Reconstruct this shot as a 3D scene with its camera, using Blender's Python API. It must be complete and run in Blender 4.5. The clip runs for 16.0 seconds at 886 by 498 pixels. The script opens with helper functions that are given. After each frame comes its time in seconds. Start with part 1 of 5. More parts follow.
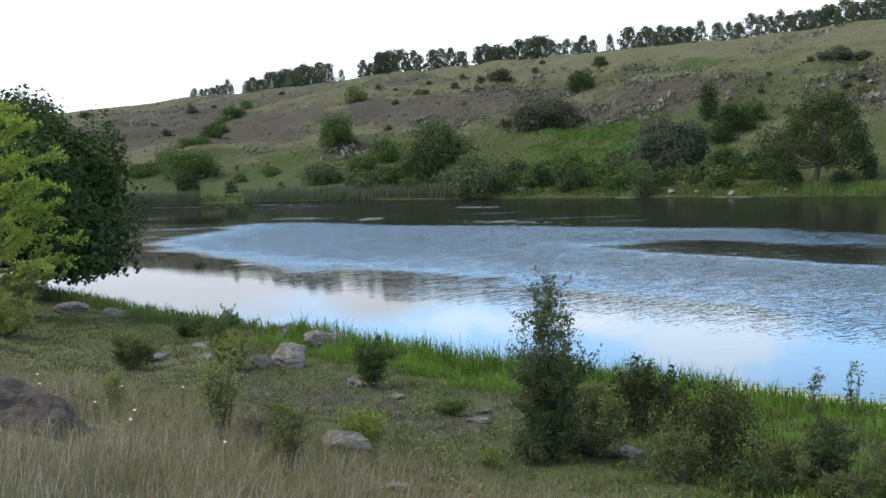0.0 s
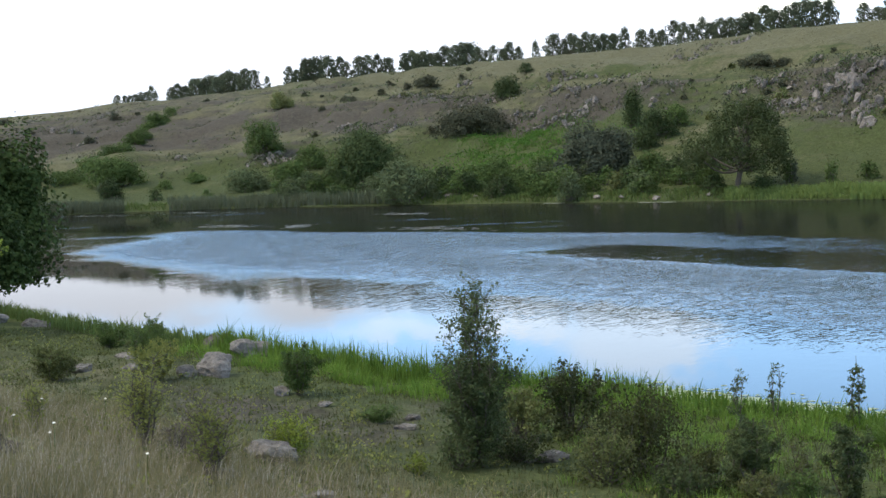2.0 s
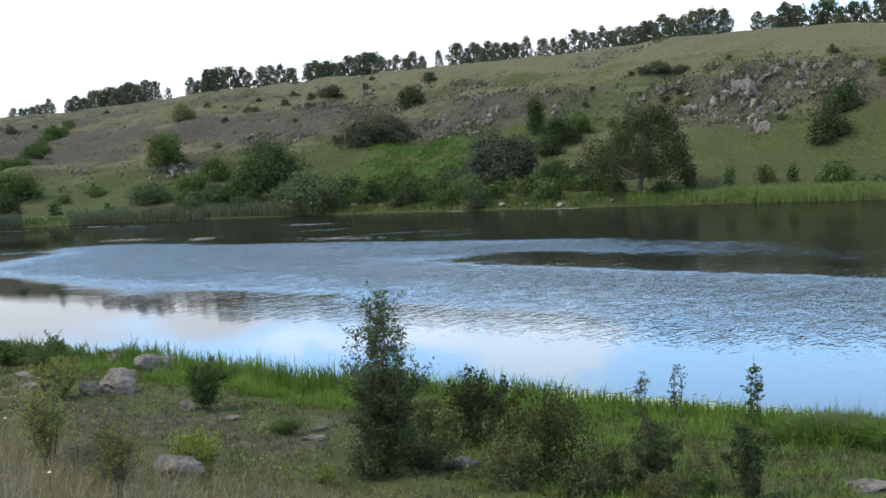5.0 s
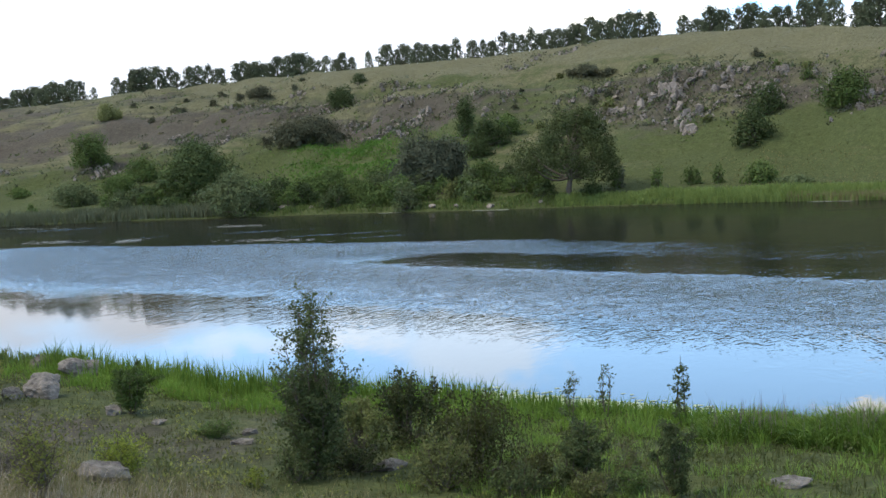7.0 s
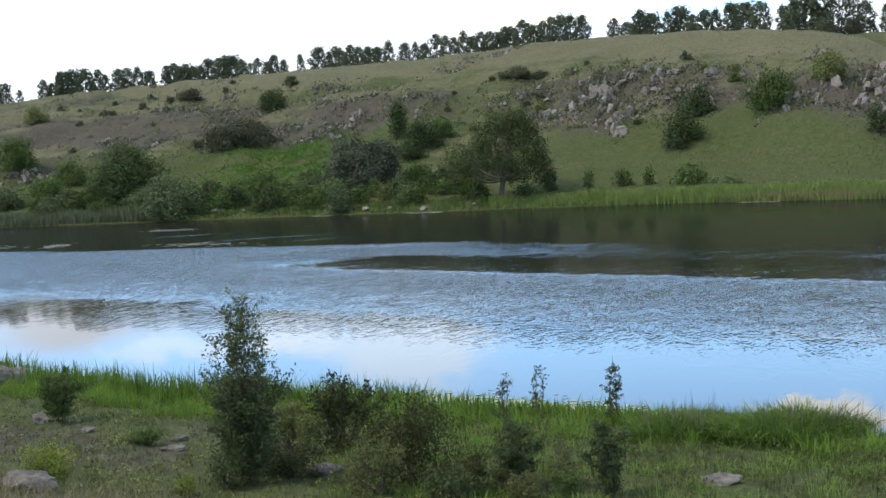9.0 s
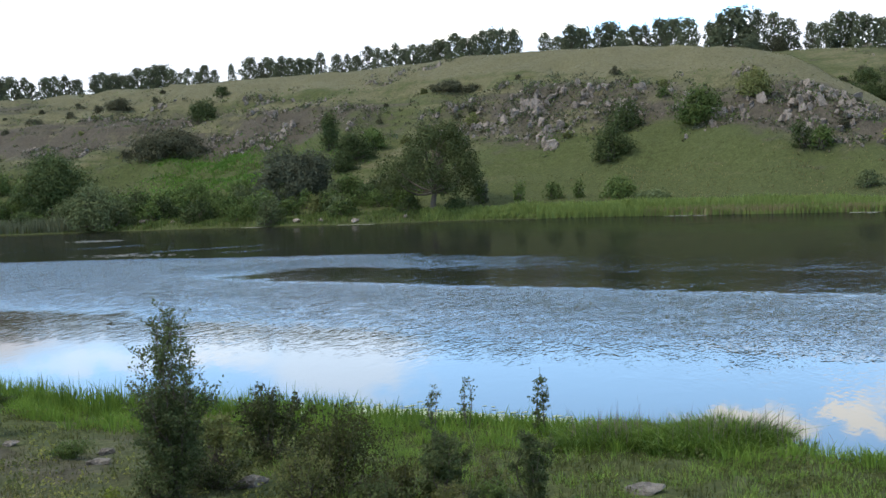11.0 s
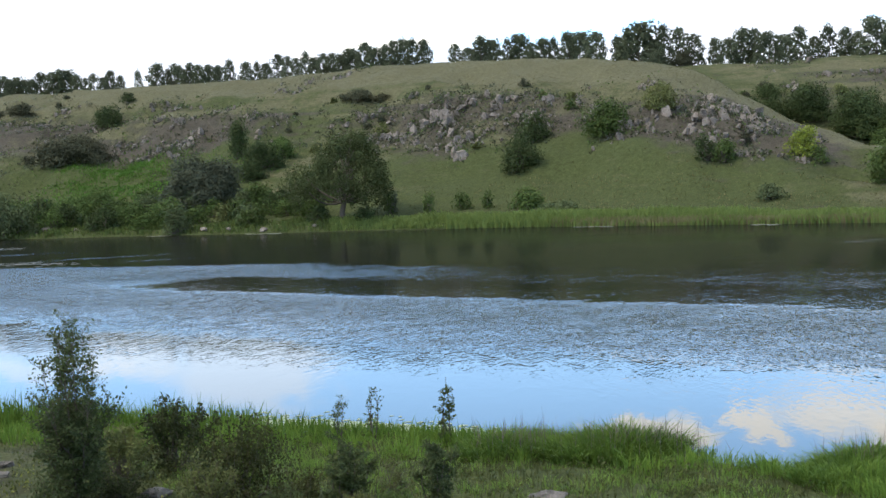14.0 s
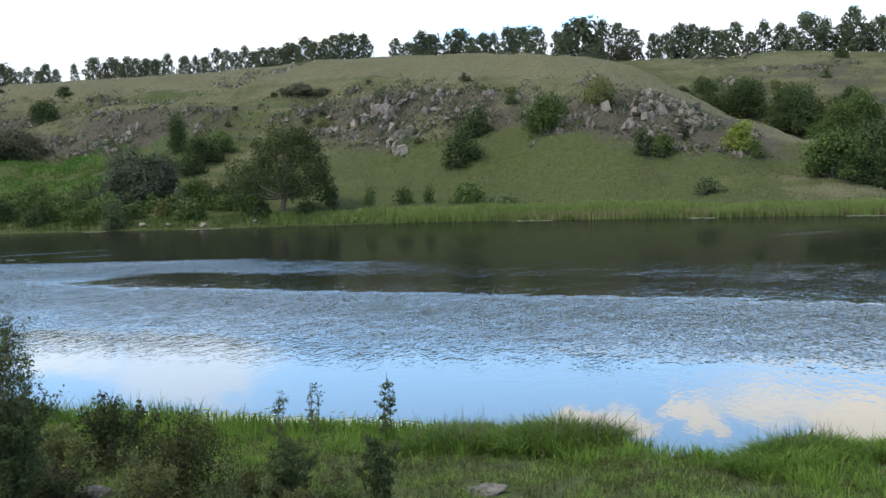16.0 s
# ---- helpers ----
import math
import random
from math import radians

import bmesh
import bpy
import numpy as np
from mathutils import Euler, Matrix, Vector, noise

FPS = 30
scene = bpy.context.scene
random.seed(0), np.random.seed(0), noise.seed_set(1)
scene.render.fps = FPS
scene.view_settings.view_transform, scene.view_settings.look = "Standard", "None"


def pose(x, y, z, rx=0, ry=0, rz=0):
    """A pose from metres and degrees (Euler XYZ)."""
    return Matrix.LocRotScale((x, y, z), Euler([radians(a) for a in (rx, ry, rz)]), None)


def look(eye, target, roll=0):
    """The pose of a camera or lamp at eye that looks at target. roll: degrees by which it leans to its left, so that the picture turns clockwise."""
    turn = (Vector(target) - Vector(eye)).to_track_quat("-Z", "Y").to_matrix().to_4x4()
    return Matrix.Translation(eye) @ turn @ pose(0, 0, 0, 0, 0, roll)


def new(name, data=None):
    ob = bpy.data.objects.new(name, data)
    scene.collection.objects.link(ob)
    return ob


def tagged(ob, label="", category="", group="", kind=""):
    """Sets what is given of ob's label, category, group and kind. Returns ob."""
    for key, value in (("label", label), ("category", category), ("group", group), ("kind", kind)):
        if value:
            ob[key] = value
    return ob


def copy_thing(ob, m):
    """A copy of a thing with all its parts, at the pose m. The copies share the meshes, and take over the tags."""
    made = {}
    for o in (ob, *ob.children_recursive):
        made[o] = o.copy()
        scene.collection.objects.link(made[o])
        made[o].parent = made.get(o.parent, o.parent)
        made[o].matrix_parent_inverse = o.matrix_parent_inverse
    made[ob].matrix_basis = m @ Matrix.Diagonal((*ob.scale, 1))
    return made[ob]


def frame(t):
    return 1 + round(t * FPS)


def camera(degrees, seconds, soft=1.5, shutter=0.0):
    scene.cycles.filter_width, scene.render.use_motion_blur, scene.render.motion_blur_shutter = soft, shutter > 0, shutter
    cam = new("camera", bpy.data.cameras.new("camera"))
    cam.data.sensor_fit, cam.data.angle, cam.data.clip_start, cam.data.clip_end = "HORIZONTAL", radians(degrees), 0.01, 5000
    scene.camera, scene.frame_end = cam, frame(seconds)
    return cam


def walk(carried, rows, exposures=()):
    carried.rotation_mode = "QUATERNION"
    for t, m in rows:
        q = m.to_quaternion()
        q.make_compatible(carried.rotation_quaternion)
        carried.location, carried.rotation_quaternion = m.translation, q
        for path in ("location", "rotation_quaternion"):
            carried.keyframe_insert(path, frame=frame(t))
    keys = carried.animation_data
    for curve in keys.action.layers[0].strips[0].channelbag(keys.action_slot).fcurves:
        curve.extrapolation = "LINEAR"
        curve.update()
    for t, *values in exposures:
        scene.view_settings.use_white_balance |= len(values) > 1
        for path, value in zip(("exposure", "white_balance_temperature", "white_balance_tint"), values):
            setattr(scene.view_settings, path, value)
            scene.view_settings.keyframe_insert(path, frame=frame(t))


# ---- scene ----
# ---- camera ----
cam = camera(39.99, 16.0, soft=1.55)
# seconds, place beside the first eye, turn to the left, look up, lean to the right
ROWS = [
    (0.0, -0.000, -0.000, 0.000, 0.000, -4.300, 2.000),
    (0.5, 0.017, -0.001, 0.000, -0.787, -4.184, 2.433),
    (1.0, 0.029, 0.009, 0.001, -1.830, -4.154, 2.380),
    (1.5, 0.026, 0.030, -0.005, -2.570, -4.120, 2.215),
    (2.0, 0.040, 0.007, 0.001, -3.395, -4.121, 2.226),
    (2.5, 0.050, -0.028, 0.004, -4.147, -4.031, 2.263),
    (3.0, 0.058, -0.053, 0.005, -4.932, -3.921, 2.393),
    (3.5, 0.063, -0.073, 0.001, -5.723, -3.902, 2.562),
    (6.0, 0.079, -0.113, 0.012, -9.334, -3.831, 3.114),
    (6.5, 0.084, -0.120, 0.004, -10.239, -3.812, 3.064),
    (7.0, 0.092, -0.079, 0.004, -11.067, -3.987, 2.911),
    (7.5, 0.096, -0.083, 0.003, -11.930, -4.227, 3.057),
    (8.0, 0.114, -0.040, -0.004, -12.446, -4.443, 3.157),
    (8.5, 0.125, -0.022, -0.007, -13.328, -4.303, 3.255),
    (9.0, 0.131, -0.037, -0.004, -14.185, -4.028, 3.122),
    (11.5, 0.145, -0.226, 0.015, -18.416, -3.492, 2.583),
    (12.0, 0.146, -0.244, 0.025, -19.523, -3.336, 2.317),
    (12.5, 0.151, -0.251, 0.024, -20.502, -3.251, 1.933),
    (13.0, 0.136, -0.282, 0.024, -20.957, -3.218, 1.955),
    (13.5, 0.142, -0.312, 0.029, -21.286, -3.270, 2.097),
    (14.0, 0.141, -0.369, 0.041, -21.702, -3.349, 2.204),
    (14.5, 0.142, -0.404, 0.054, -22.272, -3.370, 2.021),
    (15.0, 0.137, -0.439, 0.060, -23.033, -3.441, 2.103),
    (15.5, 0.130, -0.452, 0.064, -23.814, -3.535, 2.230),
    (16.0, 0.135, -0.474, 0.062, -24.438, -3.722, 2.306),
]
EYE_UP = 6.0
walk(cam, [(t, pose(x, y, EYE_UP + z, 0, 0, yaw) @ pose(0, 0, 0, pitch) @ pose(0, 0, 0, 0, lean) @ pose(0, 0, 0, 90)) for t, x, y, z, yaw, pitch, lean in ROWS])

# ---- sky and sun ----
SUN_UP, SUN_TURN = 50.0, -95.0              # the sun's height, and its bearing to the right of the first view
world = bpy.data.worlds.new("sky")
scene.world = world
world.use_nodes = True
wn, wl = world.node_tree.nodes, world.node_tree.links
wn.clear()
w_out, w_bg = wn.new("ShaderNodeOutputWorld"), wn.new("ShaderNodeBackground")
sky = wn.new("ShaderNodeTexSky")
sky.sky_type, sky.sun_disc = "NISHITA", False
sky.sun_elevation, sky.sun_rotation = radians(SUN_UP), radians(SUN_TURN)
sky.air_density, sky.dust_density, sky.ozone_density = 1.0, 0.3, 3.0
coord = wn.new("ShaderNodeTexCoord")
split = wn.new("ShaderNodeSeparateXYZ")
wl.new(coord.outputs["Generated"], split.inputs[0])
# uneven billows, flattened
flat = wn.new("ShaderNodeMapping")
flat.inputs["Scale"].default_value = (2.6, 2.6, 6.5)
flat.inputs["Location"].default_value = (2.8, 1.74, 0.5)
wl.new(coord.outputs["Generated"], flat.inputs["Vector"])
billow = wn.new("ShaderNodeTexNoise")
billow.inputs["Scale"].default_value, billow.inputs["Detail"].default_value, billow.inputs["Roughness"].default_value = 2.1, 6.0, 0.5
wl.new(flat.outputs[0], billow.inputs["Vector"])
ragged_edge = wn.new("ShaderNodeTexNoise")
ragged_edge.inputs["Scale"].default_value, ragged_edge.inputs["Detail"].default_value, ragged_edge.inputs["Roughness"].default_value = 9.0, 5.0, 0.6
wl.new(flat.outputs[0], ragged_edge.inputs["Vector"])


def sky_math(op, a, b=0.0):
    m = wn.new("ShaderNodeMath")
    m.operation = op
    for k, v in enumerate((a, b)):
        if isinstance(v, (int, float)):
            m.inputs[k].default_value = v
        else:
            wl.new(v, m.inputs[k])
    return m.outputs[0]


def sky_range(value, a, b, to_a=0.0, to_b=1.0):
    r = wn.new("ShaderNodeMapRange")
    r.interpolation_type = "SMOOTHSTEP"
    for key, v in (("From Min", a), ("From Max", b), ("To Min", to_a), ("To Max", to_b)):
        r.inputs[key].default_value = v
    wl.new(value, r.inputs["Value"])
    return r.outputs[0]


def sky_mix(factor, a, b, mode="MIX"):
    m = wn.new("ShaderNodeMix")
    m.data_type, m.blend_type = "RGBA", mode
    for key, v in (("Factor", factor), ("A", a), ("B", b)):
        if isinstance(v, tuple):
            m.inputs[key].default_value = (*v, 1)
        elif isinstance(v, (int, float)):
            m.inputs[key].default_value = v
        else:
            wl.new(v, m.inputs[key])
    return m.outputs["Result"]


bearing_of = sky_math("ARCTAN2", split.outputs["X"], split.outputs["Y"])
wobble = sky_math("SUBTRACT", ragged_edge.outputs[0], 0.5)
swell = sky_math("SUBTRACT", billow.outputs[0], 0.5)
# the open sky: pale blue haze, thickest towards the horizon
open_sky = sky_mix(1.0, sky.outputs[0], (0.75, 0.9, 0.9), "MULTIPLY")
open_sky = sky_mix(sky_range(split.outputs["Z"], 0.2, 0.72, 1.0, 0.0), open_sky, (5.2, 8.8, 14.4), "ADD")
# a white bank low over the horizon, reaching higher to the left
bank_top = sky_math("ADD", sky_math("MULTIPLY", swell, 0.1), sky_range(bearing_of, radians(-6), radians(14), 0.128, 0.113))
bank_share = sky_range(sky_math("SUBTRACT", split.outputs["Z"], bank_top), -0.012, 0.016, 1.0, 0.0)
sky_col = sky_mix(bank_share, open_sky, (8.4, 8.9, 9.9))
# single heaps of cloud over the hill: bearing, height, half width, half height, share
for c_turn, c_up, c_wide, c_high, c_share in ((12.6, 8.4, 4.6, 2.2, 0.44), (6.9, 7.6, 2.2, 1.3, 0.45), (39.4, 11.0, 2.8, 1.2, 0.85), (36.0, 11.8, 1.2, 0.75, 0.9), (31.2, 12.1, 3.0, 0.9, 0.9), (44.0, 12.0, 3.4, 1.5, 1.0), (54.0, 14.0, 5.0, 3.0, 1.0), (-22.0, 13.0, 7.0, 3.0, 1.0), (3.0, 7.9, 5.0, 0.5, 0.35), (20.0, 6.4, 5.0, 0.4, 0.8)):
    across_it = sky_math("DIVIDE", sky_math("ADD", sky_math("SUBTRACT", bearing_of, radians(c_turn)), sky_math("MULTIPLY", wobble, 0.1)), radians(c_wide))
    up_it = sky_math("DIVIDE", sky_math("ADD", sky_math("SUBTRACT", split.outputs["Z"], math.sin(radians(c_up))), sky_math("MULTIPLY", wobble, 0.05)), radians(c_high))
    far_off = sky_math("ADD", sky_math("MULTIPLY", across_it, across_it), sky_math("MULTIPLY", up_it, up_it))
    sky_col = sky_mix(sky_range(far_off, 0.35, 1.25, c_share, 0.0), sky_col, (16.5, 15.8, 14.4))
# thicker cloud overhead, out of view, added to whiten and brighten the light
heaps = sky_math("MULTIPLY", sky_range(billow.outputs[0], 0.47, 0.57), sky_range(split.outputs["Z"], 0.25, 0.4))
sky_col = sky_mix(heaps, sky_col, (13.2, 13.0, 12.4))
wl.new(sky_col, w_bg.inputs["Color"])
w_bg.inputs["Strength"].default_value = 0.15
wl.new(w_bg.outputs[0], w_out.inputs[0])

sun = new("sun", bpy.data.lights.new("sun", "SUN"))
sun.data.energy, sun.data.angle, sun.data.color = 3.15, radians(10), (1.0, 0.9, 0.74)
_a, _e = radians(SUN_TURN), radians(SUN_UP)
sun.matrix_world = look((60 * math.sin(_a) * math.cos(_e), 60 * math.cos(_a) * math.cos(_e), 60 * math.sin(_e)), (0, 0, 0))

# ---- materials ----
def nodes_of(name):
    m = bpy.data.materials.new(name)
    m.use_nodes = True
    t = m.node_tree
    return m, t.nodes, t.links, t.nodes["Principled BSDF"], t.nodes["Material Output"]


def noise_node(n, l, scale, detail=4.0, rough=0.55, vector=None, stretch=None):
    tex = n.new("ShaderNodeTexNoise")
    tex.inputs["Scale"].default_value, tex.inputs["Detail"].default_value, tex.inputs["Roughness"].default_value = scale, detail, rough
    if vector is None:
        vector = n.new("ShaderNodeTexCoord").outputs["Object"]
    if stretch:
        mp = n.new("ShaderNodeMapping")
        mp.inputs["Scale"].default_value = stretch
        l.new(vector, mp.inputs["Vector"])
        vector = mp.outputs[0]
    l.new(vector, tex.inputs["Vector"])
    return tex.outputs[0]


def ranged(n, l, value, a, b, to_a=0.0, to_b=1.0, smooth=True):
    r = n.new("ShaderNodeMapRange")
    r.interpolation_type = "SMOOTHSTEP" if smooth else "LINEAR"
    for key, v in (("From Min", a), ("From Max", b), ("To Min", to_a), ("To Max", to_b)):
        r.inputs[key].default_value = v
    l.new(value, r.inputs["Value"])
    return r.outputs[0]


def blend(n, l, factor, a, b, mode="MIX"):
    m = n.new("ShaderNodeMix")
    m.data_type, m.blend_type = "RGBA", mode
    for key, v in (("Factor", factor), ("A", a), ("B", b)):
        if isinstance(v, (tuple, list)):
            m.inputs[key].default_value = (*v, 1)
        elif isinstance(v, (int, float)):
            m.inputs[key].default_value = v
        else:
            l.new(v, m.inputs[key])
    return m.outputs["Result"]


def math_node(n, l, op, a, b):
    m = n.new("ShaderNodeMath")
    m.operation = op
    for k, v in enumerate((a, b)):
        if isinstance(v, (int, float)):
            m.inputs[k].default_value = v
        else:
            l.new(v, m.inputs[k])
    return m.outputs[0]


def bumped(n, l, bsdf, height, distance, strength=1.0):
    b = n.new("ShaderNodeBump")
    b.inputs["Distance"].default_value, b.inputs["Strength"].default_value = distance, strength
    l.new(height, b.inputs["Height"])
    l.new(b.outputs[0], bsdf.inputs["Normal"])


def foliage(name, dark, light, through_light=0.35):
    """Leaves: each leaf its own tint, each plant a little lighter or darker, and light shining through."""
    m, n, l, bsdf, out = nodes_of(name)
    geo, info = n.new("ShaderNodeNewGeometry"), n.new("ShaderNodeObjectInfo")
    patch = noise_node(n, l, 0.9, 2.0)
    mixed = math_node(n, l, "ADD", math_node(n, l, "MULTIPLY", geo.outputs["Random Per Island"], 0.34), math_node(n, l, "MULTIPLY", patch, 0.68))
    col = blend(n, l, mixed, dark, light)
    hsv = n.new("ShaderNodeHueSaturation")
    l.new(ranged(n, l, info.outputs["Random"], 0, 1, 0.82, 1.18, False), hsv.inputs["Value"])
    l.new(col, hsv.inputs["Color"])
    l.new(hsv.outputs[0], bsdf.inputs["Base Color"])
    bsdf.inputs["Roughness"].default_value = 0.6
    bsdf.inputs["Specular IOR Level"].default_value = 0.08
    glow = n.new("ShaderNodeBsdfTranslucent")
    l.new(hsv.outputs[0], glow.inputs["Color"])
    mix = n.new("ShaderNodeMixShader")
    mix.inputs[0].default_value = 0.75 * through_light
    l.new(bsdf.outputs[0], mix.inputs[1])
    l.new(glow.outputs[0], mix.inputs[2])
    l.new(mix.outputs[0], out.inputs["Surface"])
    return m


LEAF = {
    "dark": foliage("leaf_dark", (0.029, 0.046, 0.018), (0.078, 0.107, 0.039)),
    "deep": foliage("leaf_deep", (0.026, 0.046, 0.016), (0.088, 0.13, 0.036), 0.28),
    "hill": foliage("blade_hill", (0.054, 0.062, 0.022), (0.09, 0.097, 0.037), 0.4),
    "near": foliage("leaf_near", (0.036, 0.054, 0.022), (0.115, 0.142, 0.058), 0.4),
    "ridge": foliage("leaf_ridge", (0.05, 0.064, 0.042), (0.13, 0.153, 0.09)),
    "mid": foliage("leaf_mid", (0.044, 0.074, 0.022), (0.108, 0.152, 0.045)),
    "green": foliage("leaf_green", (0.042, 0.074, 0.021), (0.108, 0.152, 0.045)),
    "lime": foliage("leaf_lime", (0.11, 0.15, 0.025), (0.24, 0.28, 0.05)),
    "silver": foliage("leaf_silver", (0.054, 0.073, 0.033), (0.128, 0.158, 0.075)),
    "grey": foliage("leaf_grey", (0.055, 0.066, 0.043), (0.112, 0.128, 0.084)),
    "olive": foliage("leaf_olive", (0.075, 0.092, 0.032), (0.18, 0.195, 0.075), 0.4),
    "brown": foliage("leaf_brown", (0.04, 0.045, 0.028), (0.096, 0.099, 0.06)),
    "light": foliage("leaf_light", (0.125, 0.175, 0.03), (0.37, 0.45, 0.09), 0.6),
    "feather": foliage("leaf_feather", (0.11, 0.13, 0.036), (0.29, 0.305, 0.09), 0.5),
    "herb": foliage("leaf_herb", (0.036, 0.05, 0.016), (0.125, 0.14, 0.05), 0.4),
    "willow": foliage("leaf_willow", (0.04, 0.057, 0.022), (0.105, 0.132, 0.05), 0.4),
    "rust": foliage("leaf_rust", (0.024, 0.034, 0.014), (0.078, 0.09, 0.036), 0.3),
    "umber": foliage("leaf_umber", (0.022, 0.028, 0.01), (0.074, 0.082, 0.029), 0.35),
    "twig": foliage("leaf_twig", (0.1, 0.085, 0.075), (0.2, 0.17, 0.15), 0.1),
    "reed": foliage("blade_reed", (0.032, 0.074, 0.01), (0.2, 0.305, 0.055), 0.5),
    "sedge": foliage("blade_sedge", (0.028, 0.064, 0.01), (0.165, 0.255, 0.05), 0.45),
    "far_reed": foliage("blade_far_reed", (0.062, 0.074, 0.042), (0.125, 0.138, 0.084), 0.25),
    "far_green": foliage("blade_far_green", (0.085, 0.128, 0.034), (0.21, 0.27, 0.082), 0.45),
    "dry": foliage("blade_dry", (0.115, 0.104, 0.047), (0.275, 0.247, 0.135), 0.4),
    "plume": foliage("grass_plume", (0.23, 0.2, 0.155), (0.4, 0.355, 0.285), 0.4),
    "sward": foliage("blade_sward", (0.034, 0.043, 0.015), (0.098, 0.108, 0.038), 0.4),
    "lush": foliage("blade_lush", (0.045, 0.09, 0.016), (0.23, 0.34, 0.075), 0.45),
    "rank": foliage("blade_rank", (0.05, 0.118, 0.018), (0.135, 0.245, 0.048), 0.4),
    "straw": foliage("blade_straw", (0.106, 0.108, 0.052), (0.158, 0.156, 0.08), 0.35),
    # duller green; for the left reeds it carries their shade
    "dull_green": foliage("blade_dull_green", (0.045, 0.07, 0.02), (0.14, 0.185, 0.055), 0.4),
    "turf": foliage("blade_turf", (0.03, 0.032, 0.013), (0.088, 0.086, 0.036), 0.3),
}


def bark_material():
    m, n, l, bsdf, out = nodes_of("bark")
    g = noise_node(n, l, 9.0, 5.0, 0.6, stretch=(1, 1, 0.25))
    l.new(blend(n, l, g, (0.038, 0.031, 0.024), (0.13, 0.11, 0.088)), bsdf.inputs["Base Color"])
    bsdf.inputs["Roughness"].default_value = 0.9
    bumped(n, l, bsdf, g, 0.03)
    return m


BARK = bark_material()


def stone_material(name, dark, light, lichen, size):
    m, n, l, bsdf, out = nodes_of(name)
    info = n.new("ShaderNodeObjectInfo")
    big, fine = noise_node(n, l, 1.1 / size, 5.0, 0.6), noise_node(n, l, 9.0 / size, 6.0, 0.65)
    spots = ranged(n, l, noise_node(n, l, 3.2 / size, 3.0), 0.56, 0.66)
    col = blend(n, l, ranged(n, l, big, 0.3, 0.7), dark, light)
    col = blend(n, l, math_node(n, l, "MULTIPLY", spots, 0.6), col, lichen)
    col = blend(n, l, 0.55, col, blend(n, l, ranged(n, l, fine, 0.3, 0.7), dark, light))
    hsv = n.new("ShaderNodeHueSaturation")
    l.new(ranged(n, l, info.outputs["Random"], 0, 1, 0.75, 1.2, False), hsv.inputs["Value"])
    l.new(col, hsv.inputs["Color"])
    l.new(hsv.outputs[0], bsdf.inputs["Base Color"])
    bsdf.inputs["Roughness"].default_value = 0.92
    bumped(n, l, bsdf, math_node(n, l, "ADD", big, math_node(n, l, "MULTIPLY", fine, 0.5)), 0.12 * size)
    return m


STONE = stone_material("granite", (0.055, 0.05, 0.046), (0.205, 0.185, 0.168), (0.2, 0.195, 0.15), 1.0)
BOULDER = stone_material("dark_granite", (0.02, 0.016, 0.014), (0.09, 0.077, 0.068), (0.115, 0.105, 0.095), 1.0)
CRAG = stone_material("crag_stone", (0.055, 0.047, 0.041), (0.27, 0.235, 0.205), (0.16, 0.15, 0.115), 1.2)


def ground_material():
    """Turf and soil: green and bare shares come from the lie of the land, broken up by noise at three sizes."""
    m, n, l, bsdf, out = nodes_of("ground_cover")
    att = n.new("ShaderNodeAttribute")
    att.attribute_name = "cover"
    sep = n.new("ShaderNodeSeparateColor")
    l.new(att.outputs["Color"], sep.inputs[0])
    big, mid_, fine = noise_node(n, l, 0.065, 6.0, 0.62), noise_node(n, l, 0.5, 5.0, 0.65), noise_node(n, l, 6.0, 5.0, 0.7)
    jitter = math_node(n, l, "ADD", math_node(n, l, "MULTIPLY", math_node(n, l, "SUBTRACT", big, 0.5), 1.7), math_node(n, l, "MULTIPLY", math_node(n, l, "SUBTRACT", mid_, 0.5), 0.8))
    terraces = noise_node(n, l, 1.0, 4.0, 0.6, stretch=(0.03, 0.03, 0.85))
    jitter = math_node(n, l, "ADD", jitter, math_node(n, l, "MULTIPLY", math_node(n, l, "SUBTRACT", terraces, 0.5), 1.1))
    green = ranged(n, l, math_node(n, l, "ADD", sep.outputs[0], jitter), 0.25, 0.75)
    bare = ranged(n, l, math_node(n, l, "ADD", sep.outputs[1], jitter), 0.35, 0.8)
    dry_col = blend(n, l, ranged(n, l, fine, 0.3, 0.7), (0.074, 0.074, 0.042), (0.14, 0.136, 0.081))
    green_col = blend(n, l, ranged(n, l, fine, 0.3, 0.7), (0.036, 0.048, 0.018), (0.077, 0.093, 0.036))
    bare_col = blend(n, l, ranged(n, l, fine, 0.3, 0.7), (0.041, 0.037, 0.03), (0.096, 0.087, 0.07))
    col = blend(n, l, bare, blend(n, l, green, dry_col, green_col), bare_col)
    speck = ranged(n, l, noise_node(n, l, 1.7, 3.0, 0.7), 0.3, 0.75, 0.75, 1.15)
    hsv = n.new("ShaderNodeHueSaturation")
    l.new(speck, hsv.inputs["Value"])
    l.new(col, hsv.inputs["Color"])
    l.new(hsv.outputs[0], bsdf.inputs["Base Color"])
    bsdf.inputs["Roughness"].default_value = 1.0
    bsdf.inputs["Specular IOR Level"].default_value = 0.1
    bumped(n, l, bsdf, math_node(n, l, "ADD", math_node(n, l, "MULTIPLY", mid_, 0.5), math_node(n, l, "MULTIPLY", fine, 0.06)), 0.5)
    return m


